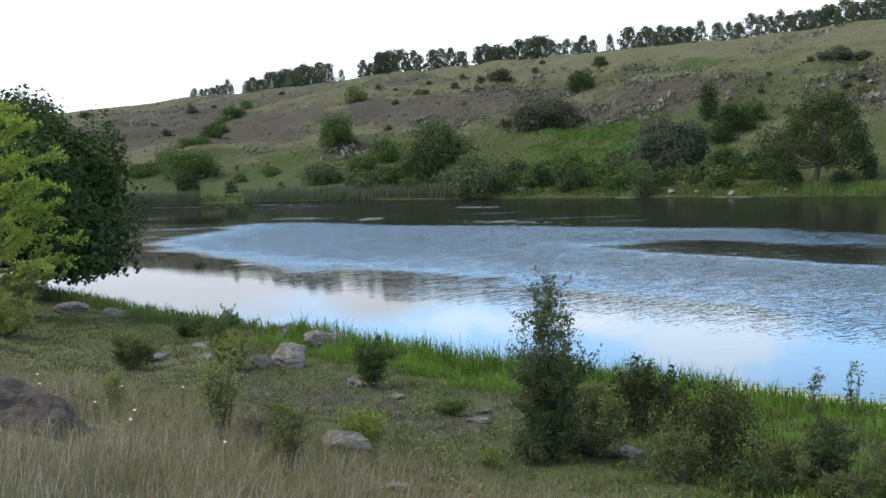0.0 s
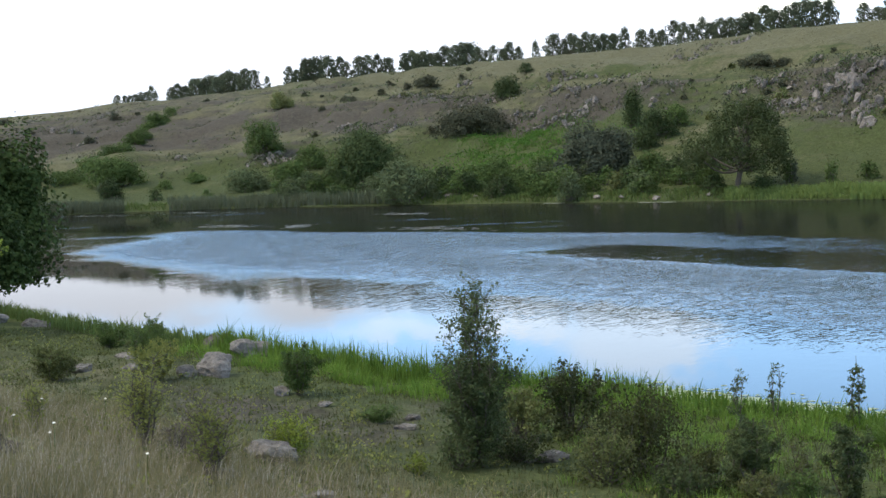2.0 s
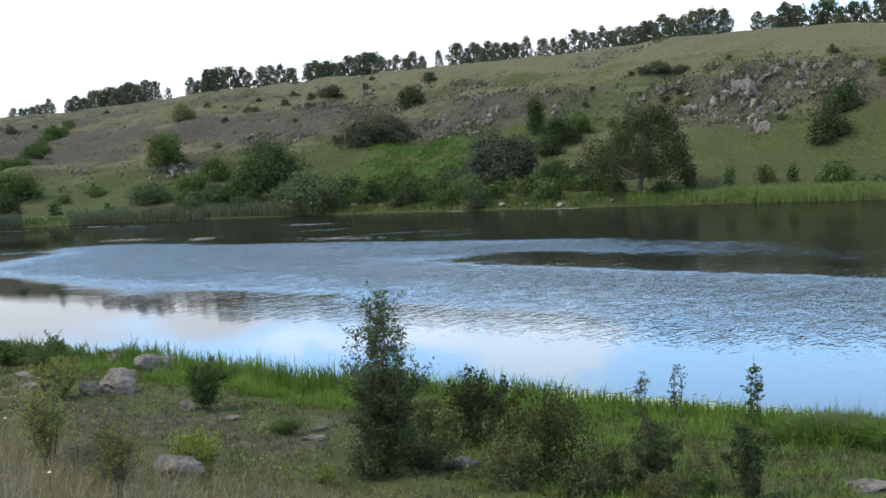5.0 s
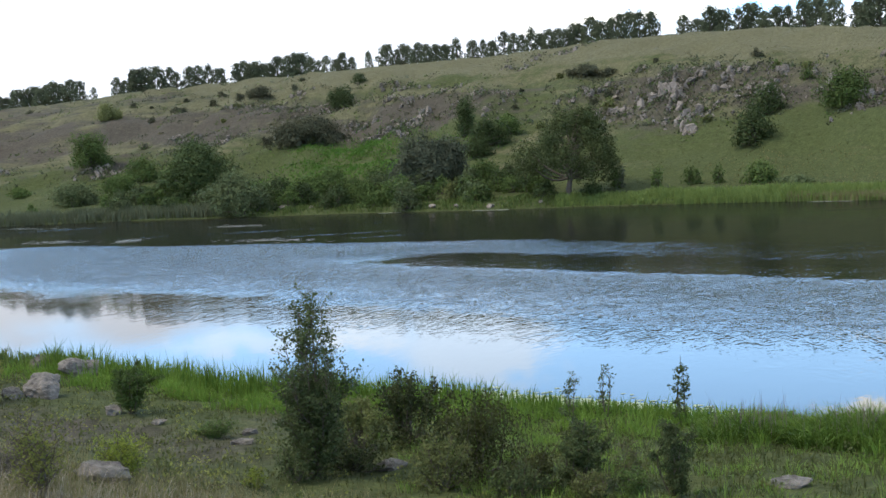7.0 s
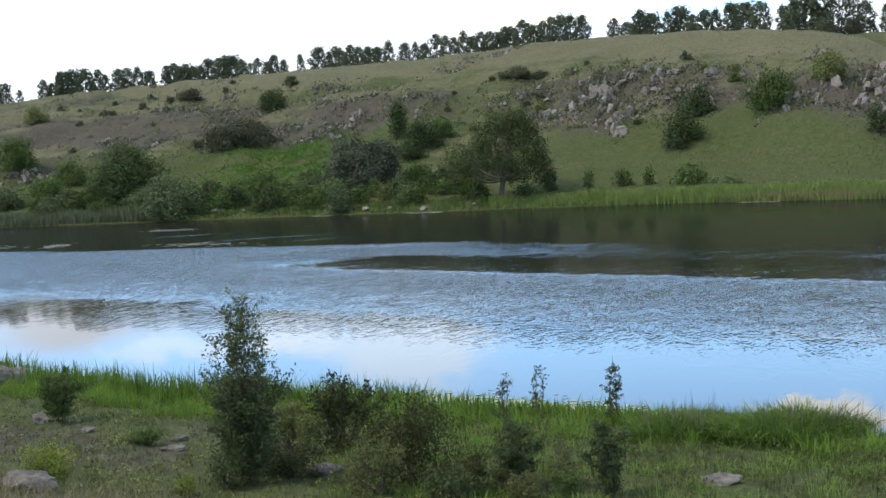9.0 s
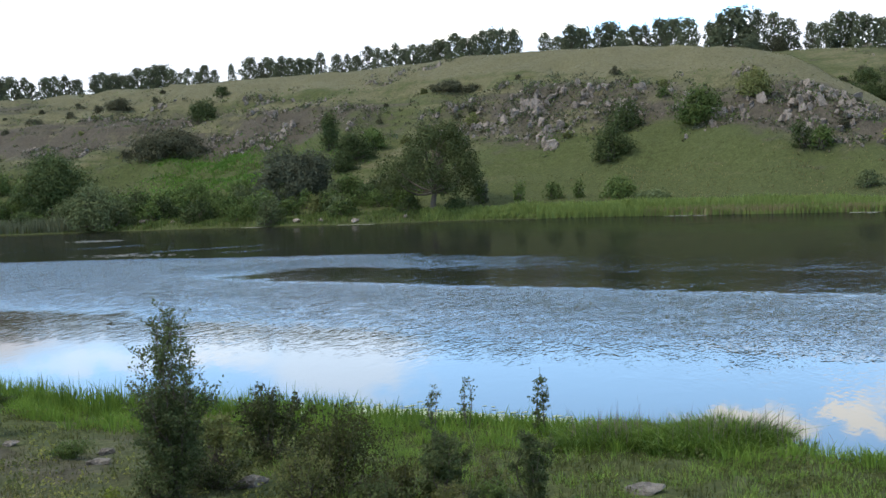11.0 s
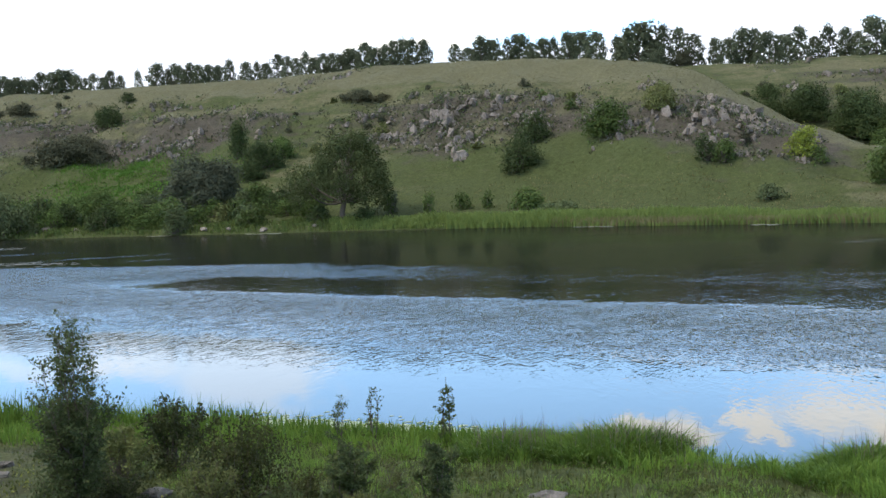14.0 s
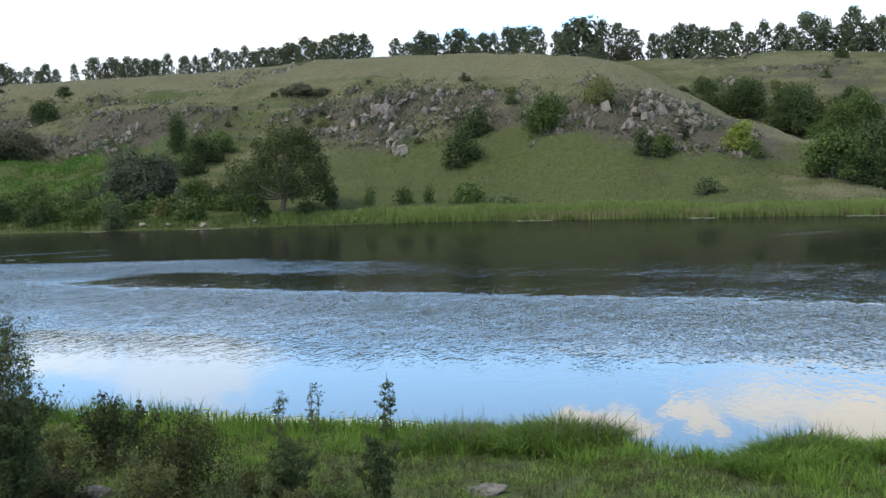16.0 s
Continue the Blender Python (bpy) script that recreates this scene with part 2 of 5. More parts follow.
def water_material():
    """Dark lake water: mirror-smooth near the bank, ruffled by a breeze farther out."""
    m, n, l, bsdf, out = nodes_of("lake_water")
    bsdf.inputs["Base Color"].default_value = (0.012, 0.015, 0.011, 1)
    bsdf.inputs["Roughness"].default_value = 0.03
    bsdf.inputs["IOR"].default_value = 1.333
    obj = n.new("ShaderNodeTexCoord").outputs["Object"]
    sep = n.new("ShaderNodeSeparateXYZ")
    l.new(obj, sep.inputs[0])
    gusts = noise_node(n, l, 0.05, 4.0, 0.6, obj, (0.5, 1.4, 1))
    # bands of breeze lie along the slant of the shore: off runs across them, along runs with them
    off = math_node(n, l, "ADD", math_node(n, l, "MULTIPLY", sep.outputs["X"], 0.83), math_node(n, l, "MULTIPLY", sep.outputs["Y"], 0.56))
    off = math_node(n, l, "ADD", off, math_node(n, l, "MULTIPLY", math_node(n, l, "SUBTRACT", gusts, 0.5), 9))
    off = math_node(n, l, "ADD", off, math_node(n, l, "MULTIPLY", math_node(n, l, "SUBTRACT", noise_node(n, l, 0.8, 4.0, 0.7, obj, (0.7, 0.9, 1)), 0.5), 4))
    along = math_node(n, l, "SUBTRACT", math_node(n, l, "MULTIPLY", sep.outputs["X"], 0.56), math_node(n, l, "MULTIPLY", sep.outputs["Y"], 0.83))
    across = math_node(n, l, "MULTIPLY", off, 0.01)

    def band(stops):
        r = n.new("ShaderNodeValToRGB")
        r.color_ramp.interpolation = "EASE"
        while len(r.color_ramp.elements) < len(stops):
            r.color_ramp.elements.new(0.5)
        for e, (p, v) in zip(r.color_ramp.elements, stops):
            e.position, e.color = p, (v, v, v, 1)
        l.new(across, r.inputs[0])
        return r.outputs[0]

    open_water = band(((0.0, 0.003), (0.3, 0.004), (0.335, 0.4), (0.37, 0.95), (0.5, 1.15), (0.9, 1.15)))
    lee_water = band(((0.0, 0.006), (0.26, 0.006), (0.335, 0.05), (0.385, 0.52), (0.45, 1.0), (0.49, 0.8), (0.505, 0.1), (0.7, 0.09), (0.75, 0.05), (0.9, 0.05)))
    far_ruffle = band(((0.0, 0.0), (0.575, 0.0), (0.61, 0.26), (0.68, 0.18), (0.71, 0.0), (0.9, 0.0)))
    lee_water = math_node(n, l, "ADD", lee_water, math_node(n, l, "MULTIPLY", far_ruffle, ranged(n, l, along, -58, -36, 1.0, 0.2)))
    swerve = math_node(n, l, "MULTIPLY", math_node(n, l, "SUBTRACT", gusts, 0.5), 10)
    far_end = math_node(n, l, "ADD", sep.outputs["X"], swerve)
    far_side = math_node(n, l, "ADD", math_node(n, l, "MULTIPLY", sep.outputs["X"], 0.8), math_node(n, l, "ADD", sep.outputs["Y"], swerve))
    open_water = math_node(n, l, "MULTIPLY", open_water, ranged(n, l, far_end, -23, -14, 0.05, 1.0))
    open_water = math_node(n, l, "MULTIPLY", open_water, ranged(n, l, far_side, 101, 110, 1.0, 0.06))
    force = blend(n, l, ranged(n, l, along, -70, -56), open_water, lee_water)
    streak = math_node(n, l, "MULTIPLY", ranged(n, l, noise_node(n, l, 0.12, 3.0, 0.6, obj, (0.3, 1.6, 1)), 0.56, 0.74), 0.24)
    force = math_node(n, l, "ADD", force, math_node(n, l, "MULTIPLY", streak, math_node(n, l, "MAXIMUM", ranged(n, l, across, 0.6, 0.75), ranged(n, l, along, -95, -110))))
    cats = ranged(n, l, noise_node(n, l, 0.5, 4.0, 0.65, obj, (0.45, 1.2, 1)), 0.34, 0.66, 0.8, 1.2)
    cats = math_node(n, l, "MULTIPLY", cats, ranged(n, l, noise_node(n, l, 1.1, 3.0, 0.7, obj, (0.8, 0.5, 1)), 0.34, 0.62, 0.75, 1.25))
    force = math_node(n, l, "MULTIPLY", force, cats)

    def train(turn, wide, length, detail):
        """One train of wavelets: crests wide apart and long, turned from the y axis."""
        mp = n.new("ShaderNodeMapping")
        mp.vector_type = "TEXTURE"
        mp.inputs["Rotation"].default_value = (0, 0, radians(turn))
        mp.inputs["Scale"].default_value = (wide, length, 1)
        l.new(obj, mp.inputs["Vector"])
        return noise_node(n, l, 1.0, detail, 0.5, mp.outputs[0])

    chop = math_node(n, l, "ADD", train(-48, 0.15, 0.5, 1.0), train(-16, 0.16, 0.46, 1.0))
    chop = math_node(n, l, "ADD", chop, math_node(n, l, "MULTIPLY", noise_node(n, l, 4.5, 2.0, 0.5, obj, (1.2, 0.8, 1)), 0.22))
    chop = math_node(n, l, "ADD", chop, math_node(n, l, "MULTIPLY", train(-30, 0.5, 1.5, 1.0), 1.8))
    chop = math_node(n, l, "SUBTRACT", chop, 2.01)
    bumped(n, l, bsdf, math_node(n, l, "MULTIPLY", chop, force), 0.088)
    # normals lean towards the camera's place, so ruffled water mirrors more sky in its view
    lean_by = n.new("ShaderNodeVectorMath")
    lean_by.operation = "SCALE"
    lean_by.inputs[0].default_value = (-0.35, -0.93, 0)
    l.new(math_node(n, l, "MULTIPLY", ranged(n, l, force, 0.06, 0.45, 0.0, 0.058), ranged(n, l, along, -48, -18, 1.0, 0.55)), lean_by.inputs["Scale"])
    tilted = n.new("ShaderNodeVectorMath")
    tilted.operation = "ADD"
    l.new(bsdf.inputs["Normal"].links[0].from_socket, tilted.inputs[0])
    l.new(lean_by.outputs[0], tilted.inputs[1])
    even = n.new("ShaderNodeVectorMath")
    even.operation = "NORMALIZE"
    l.new(tilted.outputs[0], even.inputs[0])
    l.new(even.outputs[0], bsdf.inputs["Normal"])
    # ripples too fine to tell apart blur the mirror where the breeze is up
    l.new(ranged(n, l, force, 0.04, 0.7, 0.02, 0.16, False), bsdf.inputs["Roughness"])
    # dimmer reflections painted in: a dark colour mixed in, strongest off the far bank
    dark_share = n.new("ShaderNodeBsdfDiffuse")
    dark_share.inputs["Color"].default_value = (0.014, 0.015, 0.012, 1)
    dimmed = n.new("ShaderNodeMixShader")
    lee_dim = math_node(n, l, "MULTIPLY", ranged(n, l, across, 0.49, 0.57), ranged(n, l, along, -72, -58))
    l.new(math_node(n, l, "ADD", math_node(n, l, "MULTIPLY", math_node(n, l, "MAXIMUM", lee_dim, ranged(n, l, far_side, 101, 110)), 0.4), 0.1), dimmed.inputs[0])
    l.new(bsdf.outputs[0], dimmed.inputs[1])
    l.new(dark_share.outputs[0], dimmed.inputs[2])
    l.new(dimmed.outputs[0], out.inputs["Surface"])
    return m


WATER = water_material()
GROUND = ground_material()


def plain(name, col, rough=0.8):
    m, n, l, bsdf, out = nodes_of(name)
    g = noise_node(n, l, 5.0, 4.0)
    l.new(blend(n, l, g, tuple(0.7 * c for c in col), tuple(min(1, 1.25 * c) for c in col)), bsdf.inputs["Base Color"])
    bsdf.inputs["Roughness"].default_value = rough
    return m


WEED = plain("floating_weed", (0.2, 0.24, 0.11), 0.5)
SCUM = plain("pale_scum", (0.15, 0.158, 0.125), 0.6)
PETAL = plain("petal", (0.75, 0.73, 0.66), 0.7)

# ---- lie of the land ----
EYE = 6.0                                   # the first eye's height over the water


def curve(keys, soft):
    """A smooth line through knots: knots joined straight, then averaged over a window."""
    kx, ky = np.array([k[0] for k in keys], float), np.array([k[1] for k in keys], float)
    fx = np.linspace(kx[0] - 4 * soft, kx[-1] + 4 * soft, 1600)
    fy = np.interp(fx, kx, ky)
    n = max(1, int(soft / (fx[1] - fx[0])))
    pad = np.pad(fy, n, mode="edge")
    fy = np.convolve(pad, np.ones(2 * n + 1) / (2 * n + 1), "valid")
    return lambda v: np.interp(v, fx, fy)


near_shore = curve([(-300, 320), (-60, 106), (-21, 61), (-10.5, 46.5), (-4.6, 40.5), (0.9, 33.5), (6.2, 29), (11.3, 24.5), (13.3, 22.5), (14.1, 20.0), (14.9, 18.7), (16.0, 19.4), (17.6, 18.3), (40, -4), (300, -260)], 0.7)
bank = curve([(-40, -2.2), (-6, -1.6), (0, -0.03), (0.7, 0.2), (3, 0.4), (10, 0.85), (17, 2.45), (25, 4.4), (60, 10), (400, 40)], 0.5)
far_shore = curve([(-60, 260), (-30, 212), (-14, 198), (-8.5, 193), (-4.3, 187), (1.6, 173), (8.4, 161), (13.5, 152), (20, 145.5), (27.6, 138), (33, 132), (38, 129), (44.5, 125), (70, 118), (100, 118)], 2.0)
crest_far = curve([(-60, 480), (-30, 450), (-15, 430), (0, 345), (10, 295), (20, 255), (28, 235), (33, 215), (38, 196), (41, 186), (60, 180), (100, 180)], 2.0)
crest_up = curve([(-60, 1.9), (-30, 2.2), (-17.3, 2.46), (-11.6, 3.01), (-8.5, 3.26), (-4.6, 3.65), (-1.9, 3.91), (2, 4.16), (6, 4.47), (11.1, 4.69), (16.1, 4.97), (20.1, 5.29), (25, 5.25), (28.7, 5.12), (31.8, 4.92), (33.5, 4.48), (35.6, 3.34), (38, 1.96), (39.3, 1.33), (41.1, 0.58), (46, -0.7), (60, -1.2), (100, -1.2)], 0.6)
slope = curve([(-0.2, 0.0), (0, 0.0), (0.03, 0.025), (0.14, 0.07), (0.3, 0.27), (0.48, 0.52), (0.7, 0.79), (0.88, 0.95), (1, 1.0)], 0.03)
crest_up_2 = curve([(20, 4.75), (33.6, 4.64), (36.9, 4.65), (40.6, 4.57), (44.6, 4.38), (70, 4.0)], 1.0)


def waves(x, y, size, seed):
    """Soft rolling unevenness of about that size, between -1 and 1."""
    rng = np.random.RandomState(seed)
    out = 0
    for k in range(5):
        a, ph, w = rng.uniform(0, 6.283), rng.uniform(0, 6.283), rng.uniform(0.6, 1.6) * 6.283 / size
        out = out + np.sin(w * (x * np.cos(a) + y * np.sin(a)) + ph)
    return out / 5


def step(a, b, v):
    u = np.clip((v - a) / (b - a), 0, 1)
    return u * u * (3 - 2 * u)


def ground_z(x, y):
    x, y = np.asarray(x, float), np.asarray(y, float)
    az, r = np.degrees(np.arctan2(x, y)), np.hypot(x, y)
    # the bank on this side
    s = 0.72 * (near_shore(x) - y)
    near = bank(s) + np.clip(s, 0, 1.5) * (0.06 * waves(x, y, 3.1, 3) + 0.05 * waves(x, y, 1.3, 4))
    # the hill over the water
    ds, dc = far_shore(az), crest_far(az)
    rise = np.tan(np.radians(crest_up(az)))
    top = dc * rise + EYE
    u = (r - ds) / (dc - ds)
    hill = top * slope(u) + np.clip(0.25 * (r - ds), -1.6, 0.35) - 0.02
    rough = step(0.05, 0.3, u) * step(1.15, 0.75, u)
    hill = hill + rough * (1.2 * waves(x, y, 46, 7) + 1.2 * waves(x, y, 17, 8) + 0.5 * waves(x, y, 6, 9))
    # ledges that follow the slope's contours
    w = u + 0.035 * waves(x, y, 38, 21) + 0.02 * waves(x, y, 13, 22)
    for at, tall in ((0.27, 1.5), (0.47, 2.3), (0.6, 1.7)):
        hill = hill + tall * step(at - 0.012, at + 0.012, w) * step(at + 0.16, at + 0.02, w) * (0.55 + 0.45 * waves(x, y, 55, 23 + int(10 * at)))
    side = step(31.5, 34.5, az)                      # past the spur the hill falls back into a gully
    past = np.clip(r - dc, 0, 420)
    hill = hill + past * (rise * 0.8 * (1 - side) - 0.22 * side)
    top_2 = 300 * np.tan(np.radians(crest_up_2(az))) + EYE
    v = np.clip((r - 212) / 88, 0, 1)
    hill_2 = 3.5 + (top_2 - 3.5) * (0.35 * v + 0.65 * v * v * (3 - 2 * v)) + np.clip(r - 300, 0, 300) * 0.05 + step(0.05, 0.3, v) * (0.8 * waves(x, y, 30, 11) + 0.4 * waves(x, y, 9, 12)) - 60 * (1 - step(27, 30, az))
    hill = np.where(r > 205, np.maximum(hill, hill_2), hill)
    hill = np.where((az < -75) | (az > 105), -5, hill)
    return np.maximum(near, hill)


# ---- builders ----
def mesh_of(name, verts, faces, material, smooth=False):
    """A mesh from arrays: verts n x 3, faces a list of index arrays of one width each."""
    me = bpy.data.meshes.new(name)
    verts = np.asarray(verts, np.float32)
    me.vertices.add(len(verts))
    me.vertices.foreach_set("co", verts.ravel())
    faces = [np.asarray(f, np.int32) for f in faces if len(f)]
    total = sum(f.size for f in faces)
    me.loops.add(total)
    me.loops.foreach_set("vertex_index", np.concatenate([f.ravel() for f in faces]))
    sizes = np.concatenate([np.full(len(f), f.shape[1], np.int32) for f in faces])
    me.polygons.add(len(sizes))
    me.polygons.foreach_set("loop_start", np.concatenate([[0], np.cumsum(sizes)[:-1]]).astype(np.int32))
    me.polygons.foreach_set("use_smooth", np.full(len(sizes), smooth))
    me.update(calc_edges=True)
    me.materials.append(material)
    return me


def thing(name, x, y, z, label, category, group="", kind="", turn=0.0):
    ob = new(name)
    ob.location, ob.rotation_euler = (x, y, z), (0, 0, turn)
    return tagged(ob, label, category, group, kind)


def part(name, me, parent, label=""):
    ob = new(name, me)
    ob.parent = parent
    return tagged(ob, label)


def tube(path, radii, sides=6):
    """A tapering limb along a path."""
    path, radii = np.asarray(path, float), np.asarray(radii, float)
    tang = np.gradient(path, axis=0)
    tang /= np.linalg.norm(tang, axis=1, keepdims=True) + 1e-9
    ref = np.where(np.abs(tang[:, 2:3]) > 0.9, [[1.0, 0, 0]], [[0, 0, 1.0]])
    a = np.cross(tang, ref)
    a /= np.linalg.norm(a, axis=1, keepdims=True) + 1e-9
    b = np.cross(tang, a)
    ang = np.linspace(0, 2 * np.pi, sides, endpoint=False)
    ring = path[:, None] + radii[:, None, None] * (a[:, None] * np.cos(ang)[None, :, None] + b[:, None] * np.sin(ang)[None, :, None])
    v = ring.reshape(-1, 3)
    i, j = np.meshgrid(np.arange(len(path) - 1), np.arange(sides), indexing="ij")
    k = (j + 1) % sides
    f = np.stack([i * sides + j, i * sides + k, (i + 1) * sides + k, (i + 1) * sides + j], -1).reshape(-1, 4)
    return v, f


def tubes(name, limbs, material, sides=6):
    vs, fs, n = [], [], 0
    for path, radii in limbs:
        v, f = tube(path, radii, sides)
        vs.append(v)
        fs.append(f + n)
        n += len(v)
    return mesh_of(name, np.concatenate(vs), [np.concatenate(fs)], material, True)


def bend(rng, a, b, sag, steps=6):
    """A crooked way from a to b."""
    a, b = np.asarray(a, float), np.asarray(b, float)
    t = np.linspace(0, 1, steps)[:, None]
    mid = rng.normal(0, 1, 3) * sag * np.linalg.norm(b - a)
    return a + (b - a) * t + mid * np.sin(np.pi * t) + rng.normal(0, 0.012, (steps, 3)) * np.linalg.norm(b - a) * (t > 0) * (t < 1)


def unit(v):
    return v / (np.linalg.norm(v, axis=-1, keepdims=True) + 1e-9)


def leaves(name, pts, size, material, rng, slim=0.42, up=0.2, out=None, face=None):
    """One small folded leaf at each point; out turns them outwards, face lays them with that side to the light."""
    n = len(pts)
    d = rng.normal(0, 1, (n, 3))
    d[:, 2] += up
    if out is not None:
        d += out
    if face is not None:
        lie = unit(face + rng.normal(0, 0.42, (n, 3)))
        d -= lie * np.sum(d * lie, axis=1, keepdims=True)
    d = unit(d)
    s = unit(np.cross(lie, d)) if face is not None else unit(np.cross(d, rng.normal(0, 1, (n, 3))))
    nrm = np.cross(d, s)
    ln = (size * rng.uniform(0.6, 1.35, n))[:, None]
    mid = pts + d * ln * 0.45 + nrm * ln * 0.12
    v = np.stack([pts, mid + s * ln * slim, pts + d * ln, mid - s * ln * slim], 1).reshape(-1, 3)
    f = np.arange(4 * n).reshape(n, 4)
    return mesh_of(name, v, [f], material)


def lobe_points(rng, lobes, per_m2, floor=0.05, ragged=0.3):
    """Points in the outer shell of each lobe (centre, radii), thinned in irregular gaps."""
    out, way = [], []
    for c, r in lobes:
        c, r = np.asarray(c, float), np.asarray(r, float)
        area = 12.0 * (np.prod(r) ** (2 / 3))
        n = int(max(30, area * per_m2))
        d = unit(rng.normal(0, 1, (n, 3)))
        k = 0.55 + 0.45 * rng.uniform(0, 1, n) ** 0.6 + rng.normal(0, ragged * 0.35, n)
        k *= 1 + ragged * np.sin(3.1 * d[:, 0] * (1 + c[0] % 1) + 5 * c[1]) * np.cos(3.7 * d[:, 1] + 4 * d[:, 2] + c[2])
        p = c + d * r * k[:, None]
        gap = np.sin(p[:, 0] * 5.1 / r[0] + c[1]) * np.sin(p[:, 1] * 4.7 / r[1] + c[0]) * np.sin(p[:, 2] * 5.3 / r[2])
        keep = (p[:, 2] > floor) & (gap < rng.uniform(0.25, 1.1, n))
        out.append(p[keep])
        way.append(d[keep])
    return np.concatenate(out), np.concatenate(way)


def bush(name, x, y, w, h, leaf, label, group="", seed=0, leaf_size=0.34, dense=11.0, depth=0.85, upright=0.0, sink=0.1, z=None, slim=0.42):
    """A rounded shrub of several stems and overlapping lobes, w wide and h high."""
    rng = np.random.RandomState(seed + int(abs(x) * 13 + abs(y) * 7))
    z = float(ground_z(x, y)) if z is None else z
    ob = thing(name, x, y, z - sink, label, "bush", group)
    n = 6 if w < 4 else 12
    lobes = []
    for k in range(n):
        a = 2.4 * k + rng.uniform(-0.5, 0.5)
        q = rng.uniform(0.2, 0.75) * (1 - 0.5 * upright)
        r = rng.uniform(0.13, 0.3)
        c_up = h * (0.18 + 0.5 * rng.uniform(0, 1) * (1.15 - q))
        lobes.append(((q * math.cos(a) * w / 2 * 1.1, q * math.sin(a) * w / 2 * depth, c_up), (r * w, r * w * depth, r * h * rng.uniform(0.9, 1.5))))
    for k in range(n // 2 + 1):
        # a skirt of low growth round the foot
        a, q, r = 2.1 * k + rng.uniform(-0.5, 0.5), rng.uniform(0.55, 0.92) * (1 - 0.5 * upright), rng.uniform(0.1, 0.19)
        lobes.append(((q * math.cos(a) * w / 2, q * math.sin(a) * w / 2 * depth, 0.1 * h), (r * w, r * w * depth, h * rng.uniform(0.14, 0.26))))
    for k in range(4):
        r = rng.uniform(0.16, 0.26)
        lobes.append(((rng.uniform(-0.22, 0.22) * w, rng.uniform(-0.15, 0.15) * w, h * rng.uniform(0.5, 0.76)), (r * w, r * w * depth, r * h)))
    if w >= 3:
        lobes.append(((0, 0, 0.44 * h), (0.37 * w, 0.37 * w * depth, 0.44 * h)))
    stems = [(bend(rng, (rng.uniform(-0.06, 0.06) * w, rng.uniform(-0.06, 0.06) * w, 0), c, 0.08, 4), np.linspace(0.018, 0.006, 4) * (h + 0.5)) for c, r in lobes]
    part("branchwork", tubes("branchwork", stems, BARK, 3), ob)
    p, d = lobe_points(rng, lobes, dense)
    part("crown", leaves("crown", p, leaf_size, LEAF[leaf], rng, slim, 0.3, d * 0.3, d + np.array((0, 0, 0.25))), ob)
    return ob


def tree(name, x, y, height, spread, leaf, label, group="", seed=0, leaf_size=0.4, dense=9.0, clear=0.22, lobes_n=12, z=None, trunk=0.03, lean=(0, 0), turn=0.0, weep=0.0, category="tree", fork=0.3, slim=0.42, ragged=0.3, lobe=0.21, drop=0.22):
    """A trunk that forks into limbs, each of them carrying a lobe of the crown."""
    rng = np.random.RandomState(seed)
    z = float(ground_z(x, y)) if z is None else z
    ob = thing(name, x, y, z - 0.15, label, category, group, turn=turn)
    top = np.array((lean[0], lean[1], height * 0.9))
    spine = bend(rng, (0, 0, 0), top, 0.03, 9)
    limbs = [(spine, np.linspace(trunk, trunk * 0.15, 9) * height)]
    lobes = []
    for k in range(lobes_n):
        u = k / (lobes_n - 1)
        hh = clear + (0.9 - clear) * u
        reach = spread / 2 * (0.82 * math.sin(math.pi * min(1, 0.3 + 0.62 * u)) ** 0.7) * rng.uniform(0.55, 1.0)
        a = 2.4 * k + rng.uniform(-0.3, 0.3)
        at = spine[min(8, int(round(9 * max(fork, hh - drop))))]
        c = np.array((spine[min(8, int(9 * hh)), 0] + reach * math.cos(a), spine[min(8, int(9 * hh)), 1] + reach * math.sin(a), height * hh))
        r = spread * lobe * rng.uniform(0.8, 1.2)
        lobes.append((c, (r, r, r * rng.uniform(0.75, 1.05))))
        limbs.append((bend(rng, at, c, 0.1), np.linspace(trunk * 0.45, trunk * 0.08, 6) * height))
        if weep:
            lobes.append((c + np.array((0.3 * reach * math.cos(a), 0.3 * reach * math.sin(a), -weep * height)), (r * 0.75, r * 0.75, r * 1.2)))
    lobes.append((top, (spread * 0.16, spread * 0.16, height * 0.12)))
    if group:
        part("trunk", tubes("trunk", limbs, BARK, 4), ob)
    else:
        bole = part("trunk", tubes("trunk", limbs[:1], BARK, 8), ob)
        for way in limbs[1:]:
            part("limb", tubes("limb", [way], BARK, 6), bole)
    p, d = lobe_points(rng, lobes, dense, height * clear * 0.35, ragged)
    part("crown", leaves("crown", p, leaf_size, LEAF[leaf], rng, slim, 0.1 - weep * 4, d * 0.3, d + np.array((0, 0, 0.25))), ob)
    return ob


